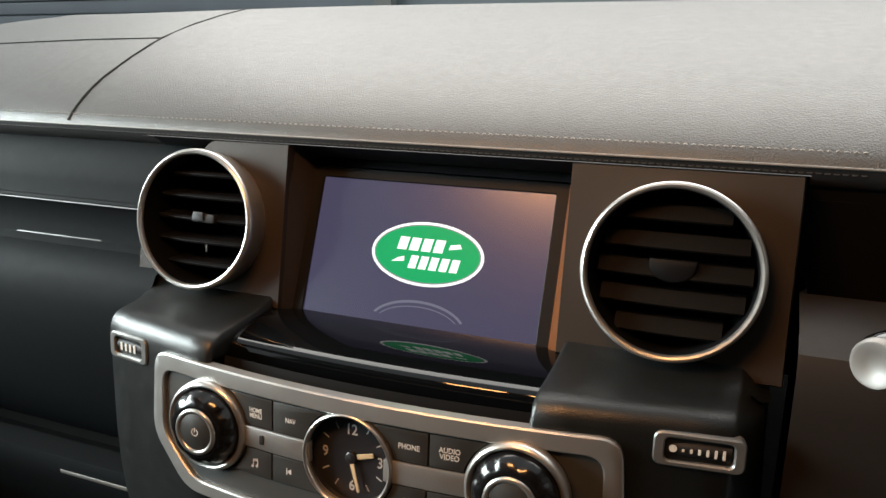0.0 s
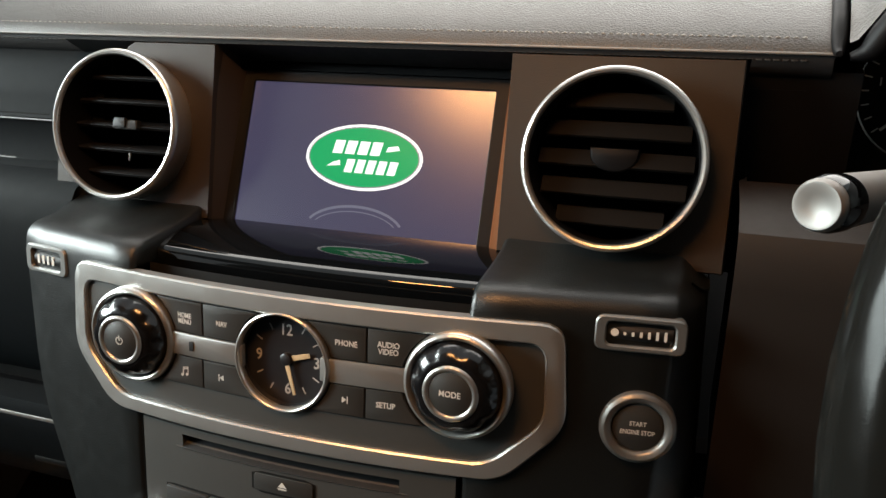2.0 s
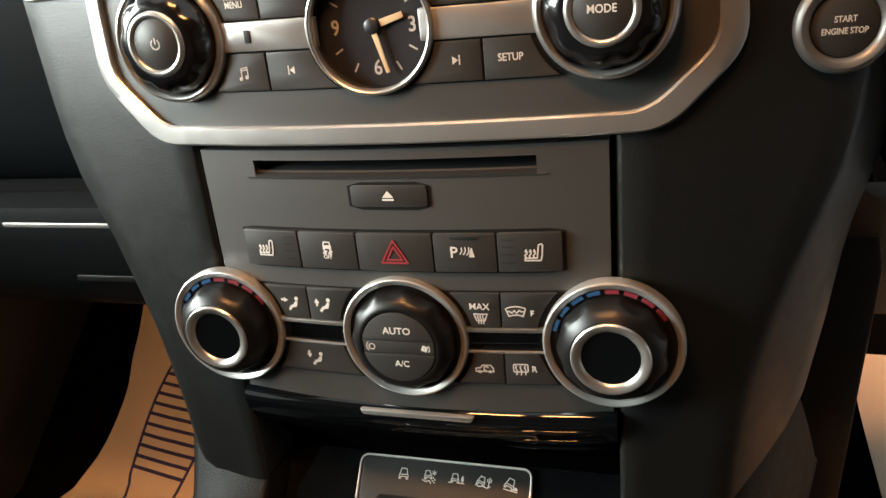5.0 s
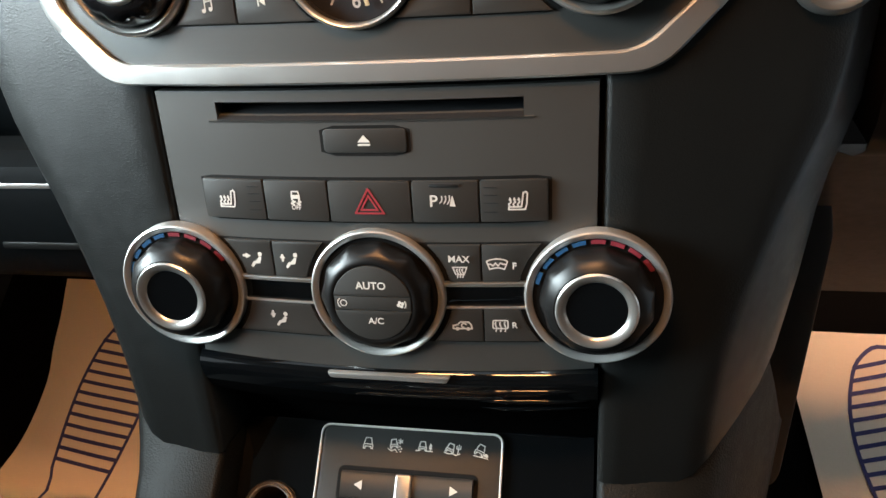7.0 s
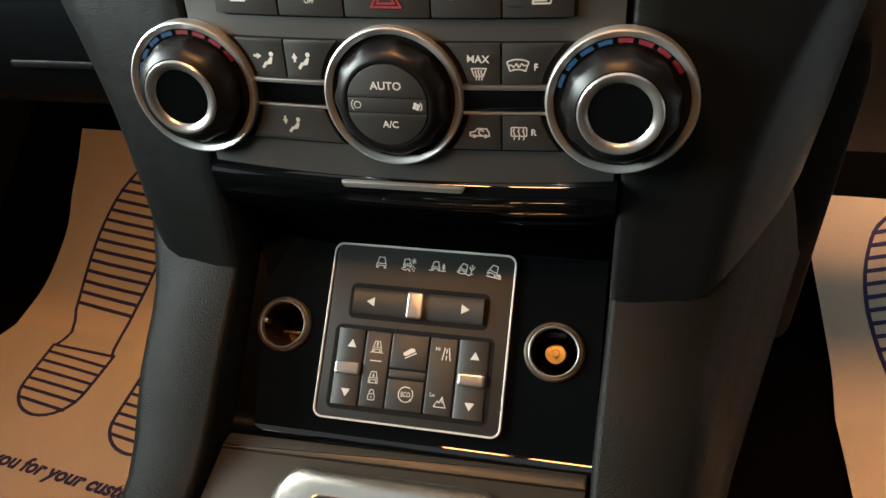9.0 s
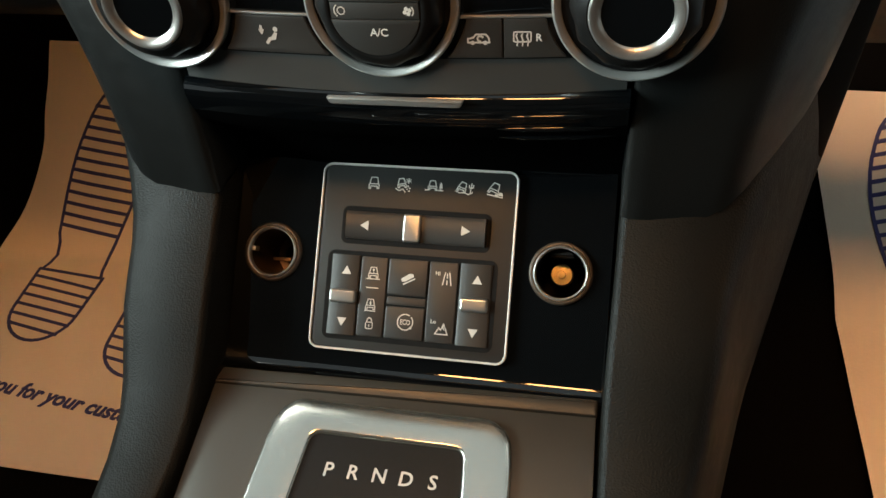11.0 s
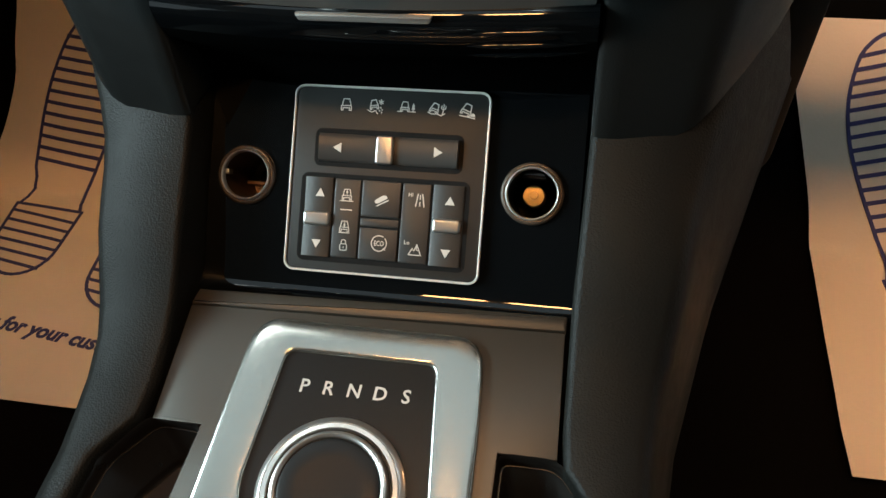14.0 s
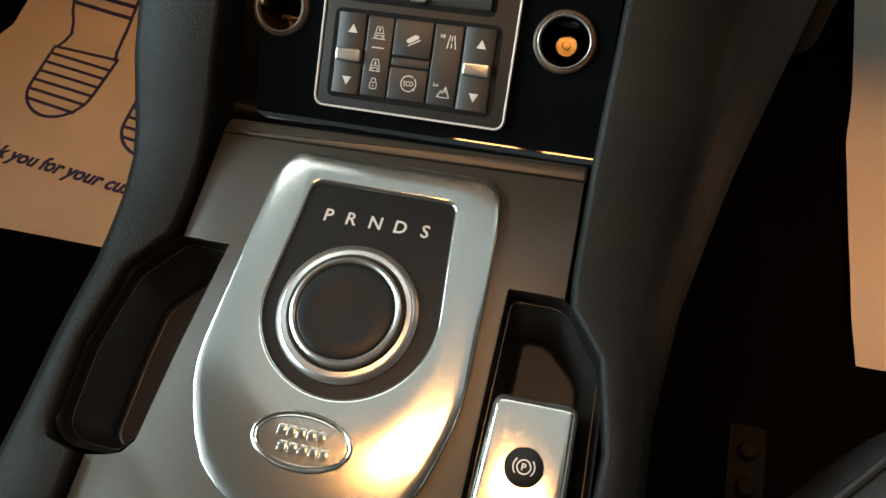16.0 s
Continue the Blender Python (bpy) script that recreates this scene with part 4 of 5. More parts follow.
def cells(xs, ys, hole, z0, z1):
    """A plate cut into cells, with the cells that hole() names left open and walled."""
    bm = bmesh.new()
    for i in range(len(xs) - 1):
        for j in range(len(ys) - 1):
            x0, x1, y0, y1 = xs[i], xs[i + 1], ys[j], ys[j + 1]
            if not hole((x0 + x1) / 2, (y0 + y1) / 2):
                bm.faces.new([bm.verts.new(p) for p in ((x0, y0, z1), (x1, y0, z1), (x1, y1, z1), (x0, y1, z1))])
    bmesh.ops.remove_doubles(bm, verts=bm.verts, dist=1e-4)
    edge = [e for e in bm.edges if len(e.link_faces) == 1]
    out = bmesh.ops.extrude_edge_only(bm, edges=edge)
    for v in out["geom"]:
        if isinstance(v, bmesh.types.BMVert):
            v.co.z = z0
    return bm


xs = [-92.3, -84, -76, -70, -64, -56, -48, -40, -32, -24, -16, -8, 0, 8, 16, 24, 32, 40, 48, 56, 64, 70, 76, 84, 92.3]
ys = [-107, -96, -89.8, -80, -70, -60, -52, -44, -38, -34.6, -26, -16.4, -8, 8.6, 15.8, 20.4]
part("plate", bend(cells(xs, ys, lambda x, y: abs(x) < 64 and 8.6 < y < 15.8, -6, 0)), PANEL, climate)
slot = part("disc_slot", bend(loft([[(x, 15.8, 0), (x, 15.4, -10), (x, 12.6, -12), (x, 10.6, -4), (x, 8.4, 0.6), (x, 8.0, 0.1)] for x in range(-64, 65, 8)])), DARK, climate, "dark disc slot with a sloped lower lip")
part("slot_lip", bend(loft([[(x, 10.4, -3.4), (x, 8.2, 0.5), (x, 7.4, 0.2)] for x in range(-68, 69, 8)])), PANEL, slot)
span(climate, -17.2, -5.0, 17.6, 4.8, 0, 0, bm=sym_eject(), z1=0.9, r=1.6)
part("key_well", bend(sheet(rrect(-18.7, -6.4, 19.1, 6.2, 1.8, 3), 0.25)), GAP, climate)
part("key_well", bend(sheet(rrect(-76.8, -35.4, 74.6, -15.4, 1.0, 2), 0.25)), GAP, climate)
CUT = [-76, -46.6, -17.6, 18, 45.8, 73.4]
hz = fills([], bm=strokes([[*tri(0, -0.9, 7.2, 90), tri(0, -0.9, 7.2, 90)[0]], [*tri(0, -0.9, 4.2, 90), tri(0, -0.9, 4.2, 90)[0]]], 0.8))
pk = sym_park()
pt = text_bm("P", 4.8)
bmesh.ops.translate(pt, verts=pt.verts, vec=(-3.6, 0, 0))
tmp = bpy.data.meshes.new("tmp")
pt.to_mesh(tmp)
pk.from_mesh(tmp)
skid = sym_skid()
pt2 = text_bm("OFF", 1.9, wide=0.9)
bmesh.ops.translate(pt2, verts=pt2.verts, vec=(0, -2.9, 0))
pt2.to_mesh(tmp)
skid.from_mesh(tmp)
bpy.data.meshes.remove(tmp)
marks = [(sym_seat(), -64.6, -25.6, None), (skid, -32.2, -25.4, None), (hz, 0, -26.0, REDPRINT), (pk, 31.0, -25.0, None), (sym_seat(), 61.0, -25.6, None)]
for (x0, x1), (bm, sx, sy, ink) in zip(zip(CUT, CUT[1:]), marks):
    k = span(climate, x0 + 0.35, -34.4, x1 - 0.35, -16.8, sx, sy, bm=big(bm, 0.98 if ink else 1.02), ink=ink, z1=2.0)
    if abs(sx) > 50:
        side = 10.5 if sx < 0 else -10
        for y in (6.0, 2.8, -0.6, -4.4):
            part("lamp_mark", strokes([[(-3, 0), (3.4, 0)]], 0.45, 0.12), DARK, k, "", at(side, y, 2.02 - sag((x0 + x1) / 2 + side) + sag((x0 + x1) / 2)))
part("lamp_mark", prism(rrect(-6, -0.7, 6, 0.7, 0.4, 2), 0, 0.3, 0.1), DARK, climate, "", at(31.6, -18.4, 2.0 - sag(31)))
part("key_well", bend(sheet(rrect(-78, -90.6, 78, -43.8, 1.0, 2), 0.25)), GAP, climate)
CR = [(-93, -67.6, 32.6), (93, -67.6, 32.6), (0, -67.6, 32.6)]
for x0, x1, y0, y1, sx, sy, bm in ((-78, -47.3, -61.2, -44.6, -56.2, -53.6, sym_person(-2.9, "r")), (-46.6, -15, -61.2, -44.6, -39.2, -53.2, sym_person(-2.9, "u")),
                                   (15, 45.1, -61.2, -44.6, 36.4, -56, sym_screen(1.7, 1.5, 1.1)), (45.8, 78, -61.2, -44.6, 52.0, -53.2, sym_front()),
                                   (-78, -15, -89.6, -74.2, -48.0, -82.4, sym_person(-2.9, "d")), (15, 45.1, -89.6, -74.2, 36.3, -82.0, sym_car()), (45.8, 78, -89.6, -74.2, 52.6, -81.2, sym_screen(3.0, 1.8, 0, 3, True))):
    span(climate, x0, y0, x1, y1, sx, sy, bm=big(bm, 1.06), z1=1.8, around=CR)
for words, x, y, sz in (("MAX", 36.4, -50.4, 3.0), ("F", 59.3, -53.6, 2.8), ("R", 58.9, -81.2, 2.8)):
    part("letter", text_bm(words, sz), PAINT, climate, "", at(x, y, 2.5 - sag(x)))
for x0, x1 in ((-68, -27), (27, 68)):
    k = part("strip", bend(prism(dense(rrect(x0, -73.8, x1, -61.6, 0.5, 1), 1, 5), -0.5, 0.9, 0.3)), PIANO, climate, "gloss black strip")
    part("strip_edge", bend(prism(dense(rrect(x0, -63.4, x1, -61.4, 0.3, 1), 1, 5), 0, 2.4, 0.5)), SATIN, k, "bright upper edge")
    part("strip_edge", bend(prism(dense(rrect(x0, -74.0, x1, -72.9, 0.3, 1), 1, 5), 0, 2.0, 0.4)), SILVER, k)

for x in (-93, 0, 93):
    z = -2.6 if x else 0
    k = part("dial_ring", lathe([(30.0, -4), (30.0, 1.2), (29.7, 2.0), (29.1, 2.3), (27.0, 1.5), (26.6, 1.0), (26.5, -1)], 72), BRIGHTRING, climate, "bright ring round the dial", at(x, -67.6, z + 1.2))
    part("collar", lathe([(28.8, -7), (28.6, -1)], 48, cap=False), DARK, k)
    part("dial_well", lathe([(26.6, 0.6), (26.0, 0.4), (24.0, 0.3), (0, 0.3)]), KNOB, k)
    if x:
        for q in range(8):
            a0 = 160 - q * 17.5
            pts = arc(0, 0, 26.2, a0 - 6.4, a0 + 6.4, 4) + arc(0, 0, 24.4, a0 + 6.4, a0 - 6.4, 4)
            part("scale_mark", prism(pts, 0, 0.5, 0), BLUEPRINT if q < 4 else REDSCALE, k, "blue scale mark" if q < 4 else "red scale mark", at(0, 0, 0.5))
        part("knob", scalloped([(23.5, 0.4, 0.6), (23.5, 3.0, 0.9), (23.3, 5.6, 1.1), (23.0, 6.6, 1.1), (22.4, 7.6, 0.8), (21.6, 8.8, 0.3), (20.8, 9.8, 0.0), (18.8, 11.6, 0), (17.2, 12.6, 0), (16.4, 12.4, 0)], sharp=0.7), KNOB, k, "smooth black knob with shallow finger dimples")
        part("face_ring", lathe([(16.6, 11.6), (16.6, 13.0), (16.0, 13.7), (15.2, 13.8), (13.4, 12.8), (12.3, 12.0), (12.0, 11.0)], 56), SATIN, k, "wide satin metal ring")
        part("face", lathe([(12.5, 11.2), (12.2, 11.7), (0, 11.8)]), PIANO, k, "gloss black centre")
    else:
        part("knob", scalloped([(24.7, 0.4, 0.6), (24.7, 2.4, 0.9), (24.5, 4.2, 1.1), (24.1, 5.2, 1.1), (23.4, 6.2, 0.8), (22.4, 7.2, 0.3), (21.4, 8.2, 0.0), (19.4, 9.4, 0), (18.2, 9.7, 0), (17.4, 9.4, 0)], sharp=0.7), KNOB, k, "smooth black knob with shallow finger dimples")
        part("face_gap", lathe([(17.6, 8.8), (0, 8.8)]), GAP, k)
        for a0, a1 in ((11.5, 168.5), (191.5, 348.5)):
            seg = arc(0, 0, 17.2, a0, a1, 24)
            part("button", prism(seg, 8.4, 10.0, 0.35), BUTTON, k)
        part("button", prism([(-16.7, -3.1), (16.7, -3.1), (16.7, 3.1), (-16.7, 3.1)], 8.4, 9.8, 0.25), BUTTON, k)
        part("symbol", text_bm("AUTO", 3.3), PAINT, k, "", at(0, 8.4, 10.02))
        part("symbol", text_bm("A/C", 2.9), PAINT, k, "", at(1.0, -8.0, 10.02))
        part("symbol", sym_fan(), PAINT, k, "", at(12.4, 0, 9.82))
        part("symbol", strokes([circle(0, 0, 1.4, 12), arc(0, 0, 2.6, 130, 230, 6)], 0.42), PAINT, k, "", at(-12.6, 0, 9.82))

# ---------- lid below the climate panel and switch panel ----------
bin_ = thing("storage_lid", pose(0, 0, 0), "gloss black lid with a slim silver pull bar", "storage lid")
part("lid", loft([[(x, y + sag(x) * 0.8, z) for y, z in ((-18, 517), (-22, 516.4), (-24.5, 515), (-25.8, 513), (-26.2, 511), (-26, 507), (-25, 502))] for x in range(-94, 95, 4)]), PIANO, bin_, sharp=60)
# lower part of the lid, kept dark by its colour alone
part("recess", loft([[(x, y + sag(x) * 0.8, z) for y, z in ((-24.9, 502.2), (-22.2, 494), (-16, 486), (-8, 476), (0, 457), (3, 446), (5, 430))] for x in range(-94, 95, 4)]), SHADEBLACK, bin_, "recess under the lid with its shade painted black", sharp=60)
part("pull_bar", prism(soften([(-27, -1.6), (27, -1.6), (28.6, 1.6), (-28.6, 1.6)], 1.1, 2), 0, 2.4, 0.9), SILVER, bin_, "slim satin silver bar", pose(0.0015, -0.0248, 0.5150, 76))
# hidden box added against light leaking behind the lid
part("back", box(-100, 8, 380, 100, 30, 520), GAP, bin_)
# ribs added to draw the lamp's streaks on the lid
for y_, z_ in ((-25.6, 508.0), (-24.6, 501.0), (-22.2, 494.5)):
    part("ridge", tube([(x, y_ + sag(x) * 0.8, z_) for x in range(42, 91, 6)], [0.2, 0.8] + [1.3] * 5 + [0.8, 0.2], 10), PIANO, bin_, "gloss rib added to catch a lamp glint")
lac = thing("lacquer_panel", ML, "gloss black lacquer panel round the switch block", "panel")
part("panel", cells([-93, -88, -58, -50, -20, 20, 46, 55, 85, 93], [-47.5, -44, -16, 0, 16, 48], lambda x, y: (-88 < x < -58 or 55 < x < 85) and -16 < y < 16, -6, 0), PIANO, lac)
for s, cx in ((-1, -73), (1, 70)):
    part("socket_plate", loft([[(x, y, 0.0) for x, y in by_angle(cx, 0, -88 if s < 0 else 55, -16, -58 if s < 0 else 85, 16, 48)],
                               [(cx + 13.4 * math.cos(2 * math.pi * k / 48), 13.4 * math.sin(2 * math.pi * k / 48), 0.0) for k in range(48)],
                               [(cx + 13.2 * math.cos(2 * math.pi * k / 48), 13.2 * math.sin(2 * math.pi * k / 48), -6) for k in range(48)]], close=True), PIANO, lac)
part("front_lip", loft([[(x, -47.5, 0), (x, -50, 0.15), (x, -52, 0.5), (x, -53.6, 1.0), (x, -55.2, 1.75), (x, -56.6, 2.8), (x, -57.7, 4.2), (x, -58.3, 5.6)] for x in (-93, -46, 0, 46, 93)]), PIANO, lac)
# bead added to draw the bright line at the panel's top right
for x0, x1, y_, z_ in ((51, 91, 47.4, -0.2),):
    part("edge_bead", tube([(x0 + (x1 - x0) * k / 8, y_, z_) for k in range(9)], [0.2] + [0.8] * 7 + [0.2], 10), PIANO, lac, "gloss bead added for an edge glint")

sw = thing("switch_panel", ML @ at(1.0, 0), "grey off-road switch block in a silver frame", "switch panel")
part("frame", band(rrect(-50.6, -45.3, 46.9, 46.4, 5, 5), rrect(-49.5, -44.2, 45.8, 45.3, 4, 5), -1, 3.2, 0.3), THINFRAME, sw, "thin bright frame")
part("plate", prism(rrect(-49.6, -44.3, 45.9, 45.4, 4, 5), -1, 2.4, 0.3), SWITCHGREY, sw)
for i, x in enumerate((-24.2, -9.8, 5.8, 20.6, 35.4)):
    part("symbol", big(sym_terrain(i), 1.25), PAINT, sw, "", at(x, 37.2, 2.45, -7 if i > 2 else 0))
part("rocker_well", prism(rrect(-38.6, 6.8, 35.2, 25.4, 3.4), 2, 2.55, 0), GAP, sw)
rock = part("rocker", loft([[(x, 9.2, 1.6), (x, 9.4, 2.6 + 0.0011 * x * x), (x, 11, 3.4 + 0.0012 * x * x), (x, 21, 3.8 + 0.0012 * x * x), (x, 22.8, 2.8 + 0.0011 * x * x), (x, 23, 1.6)] for x in (-36, -34.5, -26, -16, -7.6, 2, 12, 22, 31, 32.6)], close=True, caps=True), BUTTON, sw, "wide rocker with a bright centre bar")
part("centre_bar", pill(rrect(-4.3, -6.8, 4.3, 6.8, 1.4), 0, 2.6, 1.1), SATIN, rock, "bright bar", at(-3.0, 16, 3.0))
part("symbol", fills([tri(0, 0, 2.8, 180)]), PAINT, rock, "", at(-26.0, 16, 4.7))
part("symbol", fills([tri(0, 0, 2.8, 0)]), PAINT, rock, "", at(22.6, 16.4, 4.5))
part("key_well", prism(rrect(-44.2, -40.0, 39.8, 3.4, 3.6), 2, 2.55, 0), GAP, sw)


def rocker_v(x0, x1, knob, lens):
    cx = (x0 + x1) / 2
    ob = part("rocker", loft([[(x0, y, 1.6), (x0 + 0.3, y, 2.8 + 0.0012 * (y + 18) ** 2), (x0 + 1.2, y, 3.3 + 0.0012 * (y + 18) ** 2), (x1 - 1.2, y, 3.3 + 0.0012 * (y + 18) ** 2), (x1 - 0.3, y, 2.8 + 0.0012 * (y + 18) ** 2), (x1, y, 1.6)] for y in (-37.6, -36.4, -30, -24, -18, -12, -6, 0, 1.2)], close=True, caps=True), BUTTON, sw, "upright rocker with a lit bar")
    part("centre_bar", pill(rrect(-6.7, -3.3, 6.7, 3.3, 1.5), 0, 2.6, 1.3), lens, ob, "bright bar", at(cx, knob, 2.8))
    part("symbol", fills([tri(0, 0, 2.7, 90)]), PAINT, ob, "", at(cx + 0.8, -6.8, 3.5))
    part("symbol", fills([tri(0, 0, 2.7, 270)]), PAINT, ob, "", at(cx + 0.4, -30.8, 3.52))


rocker_v(-42, -27.4, -19, SATIN)
rocker_v(22.0, 37.6, -18.2, SATIN)


def sw_key(x0, y0, x1, y1, signs, z1=3.5):
    ob = part("button", prism(rrect(x0, y0, x1, y1, 0.8, 2), 2, z1, 0.6), BUTTON, sw)
    for bm, x, y in signs:
        part("symbol", bm, PAINT, ob, "", at(x, y, z1 + 0.02))


sw_key(-26.8, -37.4, -13.6, 1.0, [(big(sym_lift(True), 1.15), -20.4, -6.6), (strokes([[(-2.8, 0), (2.8, 0)]], 0.5), -20.4, -13.9), (big(sym_lift(False), 1.15), -20.6, -22.1), (big(sym_lock(), 1.4), -20.5, -31.0)], 3.1)
sw_key(-12.8, -16.4, 6.4, 1.0, [(big(sym_descent(), 1.25), -3.0, -8.2)])
sw_key(-12.8, -21.2, 6.4, -17.2, [], 2.9)
sw_key(-12.8, -37.4, 6.4, -22.0, [(big(sym_eco(), 1.25), -2.6, -29.0), (text_bm("ECO", 2.5, wide=0.7), -2.6, -29.0)])
sw_key(7.2, -37.4, 21.2, 1.0, [(big(sym_road(), 1.15), 15.8, -6.8), (text_bm("Hi", 1.9), 11.4, -4.4), (big(sym_hills(), 1.1), 15.0, -30.8), (text_bm("Lo", 1.9), 11.0, -27.4)], 3.1)

for s, cx in ((-1, -73), (1, 70)):
    so = thing("power_socket", ML @ at(cx, 0, 0), "open power socket with a chrome rim and brass contact" if s > 0 else "open lighter socket with a chrome rim, empty", "power socket", "power sockets")
    part("outer_rim", lathe([(15.0, -1), (14.9, 1.2), (14.4, 1.9), (13.6, 2.2), (12.9, 2.0), (12.6, 0)], 56), BRONZERIM, so, "dull bronze outer rim")
    part("rim", round_ring(11.5, 12.9, 0, 3.4), BRIGHTRING, so, "bright inner rim")
    part("well", lathe([(12.4, 1), (11.6, -4), (11.2, -34), (0.01, -36), (0, -36)], 40), SOCKETBROWN if s < 0 else GAP, so, "dark inner well")
    if s > 0:
        part("contact", lathe([(5.4, -36), (5.4, -15.6), (5.0, -14.8), (2.3, -14.7), (2.2, -15.3), (1.9, -15.3), (1.8, -14.3), (0, -14.1)], 36), BRASS, so, "brass centre contact with a ring")
        part("clip", prism(arc(0, 0, 11.0, 62, 118, 10) + arc(0, 0, 8.6, 118, 62, 10), -14, -5, 0.4), SATIN, so, "bright spring clip")
        part("clip_ear", prism(rrect(-5.6, 7.6, 5.6, 9.2, 0.6), -15, -4.4, 0.4), GAP, so)
    else:
        part("contact", lathe([(6.0, -36), (6.0, -30), (5.0, -28.6), (0, -28.6)], 28), RUST, so, "dull contact plate")
        part("latch", prism(rrect(-1.6, -1.2, 1.6, 1.2, 0.5), -4, 0.6, 0.4), SATIN, so, "small bright latch", at(-11.2, 1.2, 0))
        part("spring_leaf", prism(rrect(-5.0, -1.0, 5.0, 1.0, 0.5), -17, -15, 0.4), SOCKETBROWN, so, "brown spring leaf", at(-1.5, -3.0, 0))

def between(a, b, w, z):
    return [(p[0] + (q[0] - p[0]) * w, p[1] + (q[1] - p[1]) * w, z) for p, q in zip(a, b)]


# ---------- console: deck, rails, pockets ----------
console = thing("centre_console", pose(0, 0, 0), "dark console with bronze-grey deck and grained side rails", "console")
DECKPTS = [(-90.5, 2.7), (90.5, 6.3), (91.5, -51.5), (66.5, -51.5), (64.5, -260), (-98, -260), (-97, -160.5), (-88, -158.6), (-81, -156), (-77, -150), (-73.4, -110), (-69.6, -78), (-66.8, -55), (-90.5, -55)]
bm = bmesh.new()
prism(DECKPTS, -3, 0, 0.5, bm)
bmesh.ops.triangulate(bm, faces=[f for f in bm.faces if len(f.verts) > 4])
part("deck", bm, DECK, console, "satin bronze-grey deck", m=MG)
part("deck_lip", prism(soften([(-90.5, 2.9), (91.0, 6.5), (91.0, 14.4), (-88.5, 11.2)], 1.0, 2), -2, 1.6, 1.4), DECK, console, "raised front lip of the deck", m=MG)
RAIL = [(50, 517), (20, 493), (0, 477), (-16, 463.5), (-30, 452.5), (-45, 444), (-60, 436), (-75, 427.5), (-90, 417.5), (-105, 408), (-120, 402), (-140, 399), (-156, 397.5), (-200, 393.5), (-260, 388.5), (-330, 384), (-420, 380)]
XIN = [(-420, 99), (-270, 99), (-260, 99), (-257, 112), (-250, 116), (-213, 117), (-175.5, 109.5), (-155, 93.5), (-150, 93), (-90, 92.6), (-30, 94.5), (20, 95)]
XOUT = [(-420, 145), (-300, 138), (-250, 134), (-208, 132), (-175, 128), (-150, 128), (-130, 129), (-90, 136), (-50, 142), (-20, 149), (20, 162), (50, 170)]
EDGE = [(-420, 152), (-260, 146), (-176, 143), (-120, 148), (-50, 163), (20, 184), (50, 193), (90, 206)]
for s in (-1, 1):
    rows = []
    for y in sorted({y for y, z in RAIL} | {-250, -257, -260, -213, -175.5, -166}, reverse=True):
        z = lerp(sorted(RAIL), y)
        i, o = lerp(XIN, y), lerp(XOUT, y)
        if s > 0 and -275 < y < -240:
            i = 115
        if o - i < 8:
            i = o - 8
        e, ez = lerp(EDGE, y), lerp([(-420, 300), (-260, 310), (-176, 320), (-120, 330), (-50, 350), (20, 402), (50, 425), (90, 452)], y)
        k = 9 * smooth(-80, -20, y)
        rows.append([(s * a, y + dy, b) for a, dy, b in ((i + 1, 0, z - 150), (i, 0, z - 4), (i + 1.2, 0, z - 0.9), (i + 3.5, 0, z), ((i + o) / 2, 0, z - 0.4 - k * 0.3), (o - 5, 0, z - 1.8 - k * 0.7), (o, 0, z - 4.5 - k), (o + (e - o) * 0.28, 0, z - 4.5 - k - (z - 4.5 - k - ez) * 0.26), (o + (e - o) * 0.7, 0, z - 4.5 - k - (z - 4.5 - k - ez) * 0.68), (e - 1.5, 0, ez + 2.5), (e, 0, ez), (e - 1.5, 0, ez - 4), (e - 8, 0, ez - 20), (e - 12, 0, -5))])
    part("rail", loft(rows), RAILSKIN, console, "grained side rail", sharp=55)
for s in (-1, 1):
    pts = [(91, -54), (66.7, -55), (69.5, -78), (73.2, -110), (77, -148), (84, -157.3), (106, -157.8), (116, -150), (117, -113), (109.5, -75.5)]
    low = [(82, -66.5), (72, -67), (73, -80), (75, -110), (78, -146), (83, -153.5), (96, -154), (100.5, -148), (100, -113), (98, -86)]
    if s > 0:
        pts = [(92, -52), (66.5, -52), (66, -100), (64.8, -180), (70, -190), (112, -190), (116, -180), (112.5, -75)]
        low = [(88, -66.5), (74.5, -66.5), (74, -110), (73.5, -178), (77, -186), (104, -186), (107, -178), (104, -83)]
    pts, low = soften([(s * x, y) for x, y in pts], 6, 4), soften([(s * x, y) for x, y in low], 5, 4)
    rim_ = inset(pts, 1.9)
    rows = [[(x, y, 0.1) for x, y in inset(pts, -0.8)], [(x, y, -1) for x, y in pts], [(x, y, -5) for x, y in inset(pts, 0.8)], [(x, y, -8) for x, y in inset(pts, 1.2)], [(x, y, -9) for x, y in rim_],
            between(rim_, low, 0.5, -16), between(rim_, low, 0.9, -21.4), between(rim_, low, 0.97, -22.6), between(rim_, low, 1.0, -24), [(x, y, -25.5) for x, y in inset(low, 1.6)]]
    b2 = bmesh.new()
    ring_rows(b2, rows, True, False, True)
    part("pocket_floor", prism(inset(low, 1.9), -25.5, -25.0, 0), POCKETFLOOR, console, "satin pocket floor tinted brown for warm lamp light", m=MG)
    # bead added to carry the highlight along the pocket's inner crease
    part("pocket_line", tube([(x, y, -8.8) for x, y in rim_], 0.5, 6, None, True), KNOB, console, "thin bead standing in for the pocket's crease highlight", m=MG)
    part("pocket", b2, POCKET, console, "dark moulded pocket", m=MG, sharp=50)

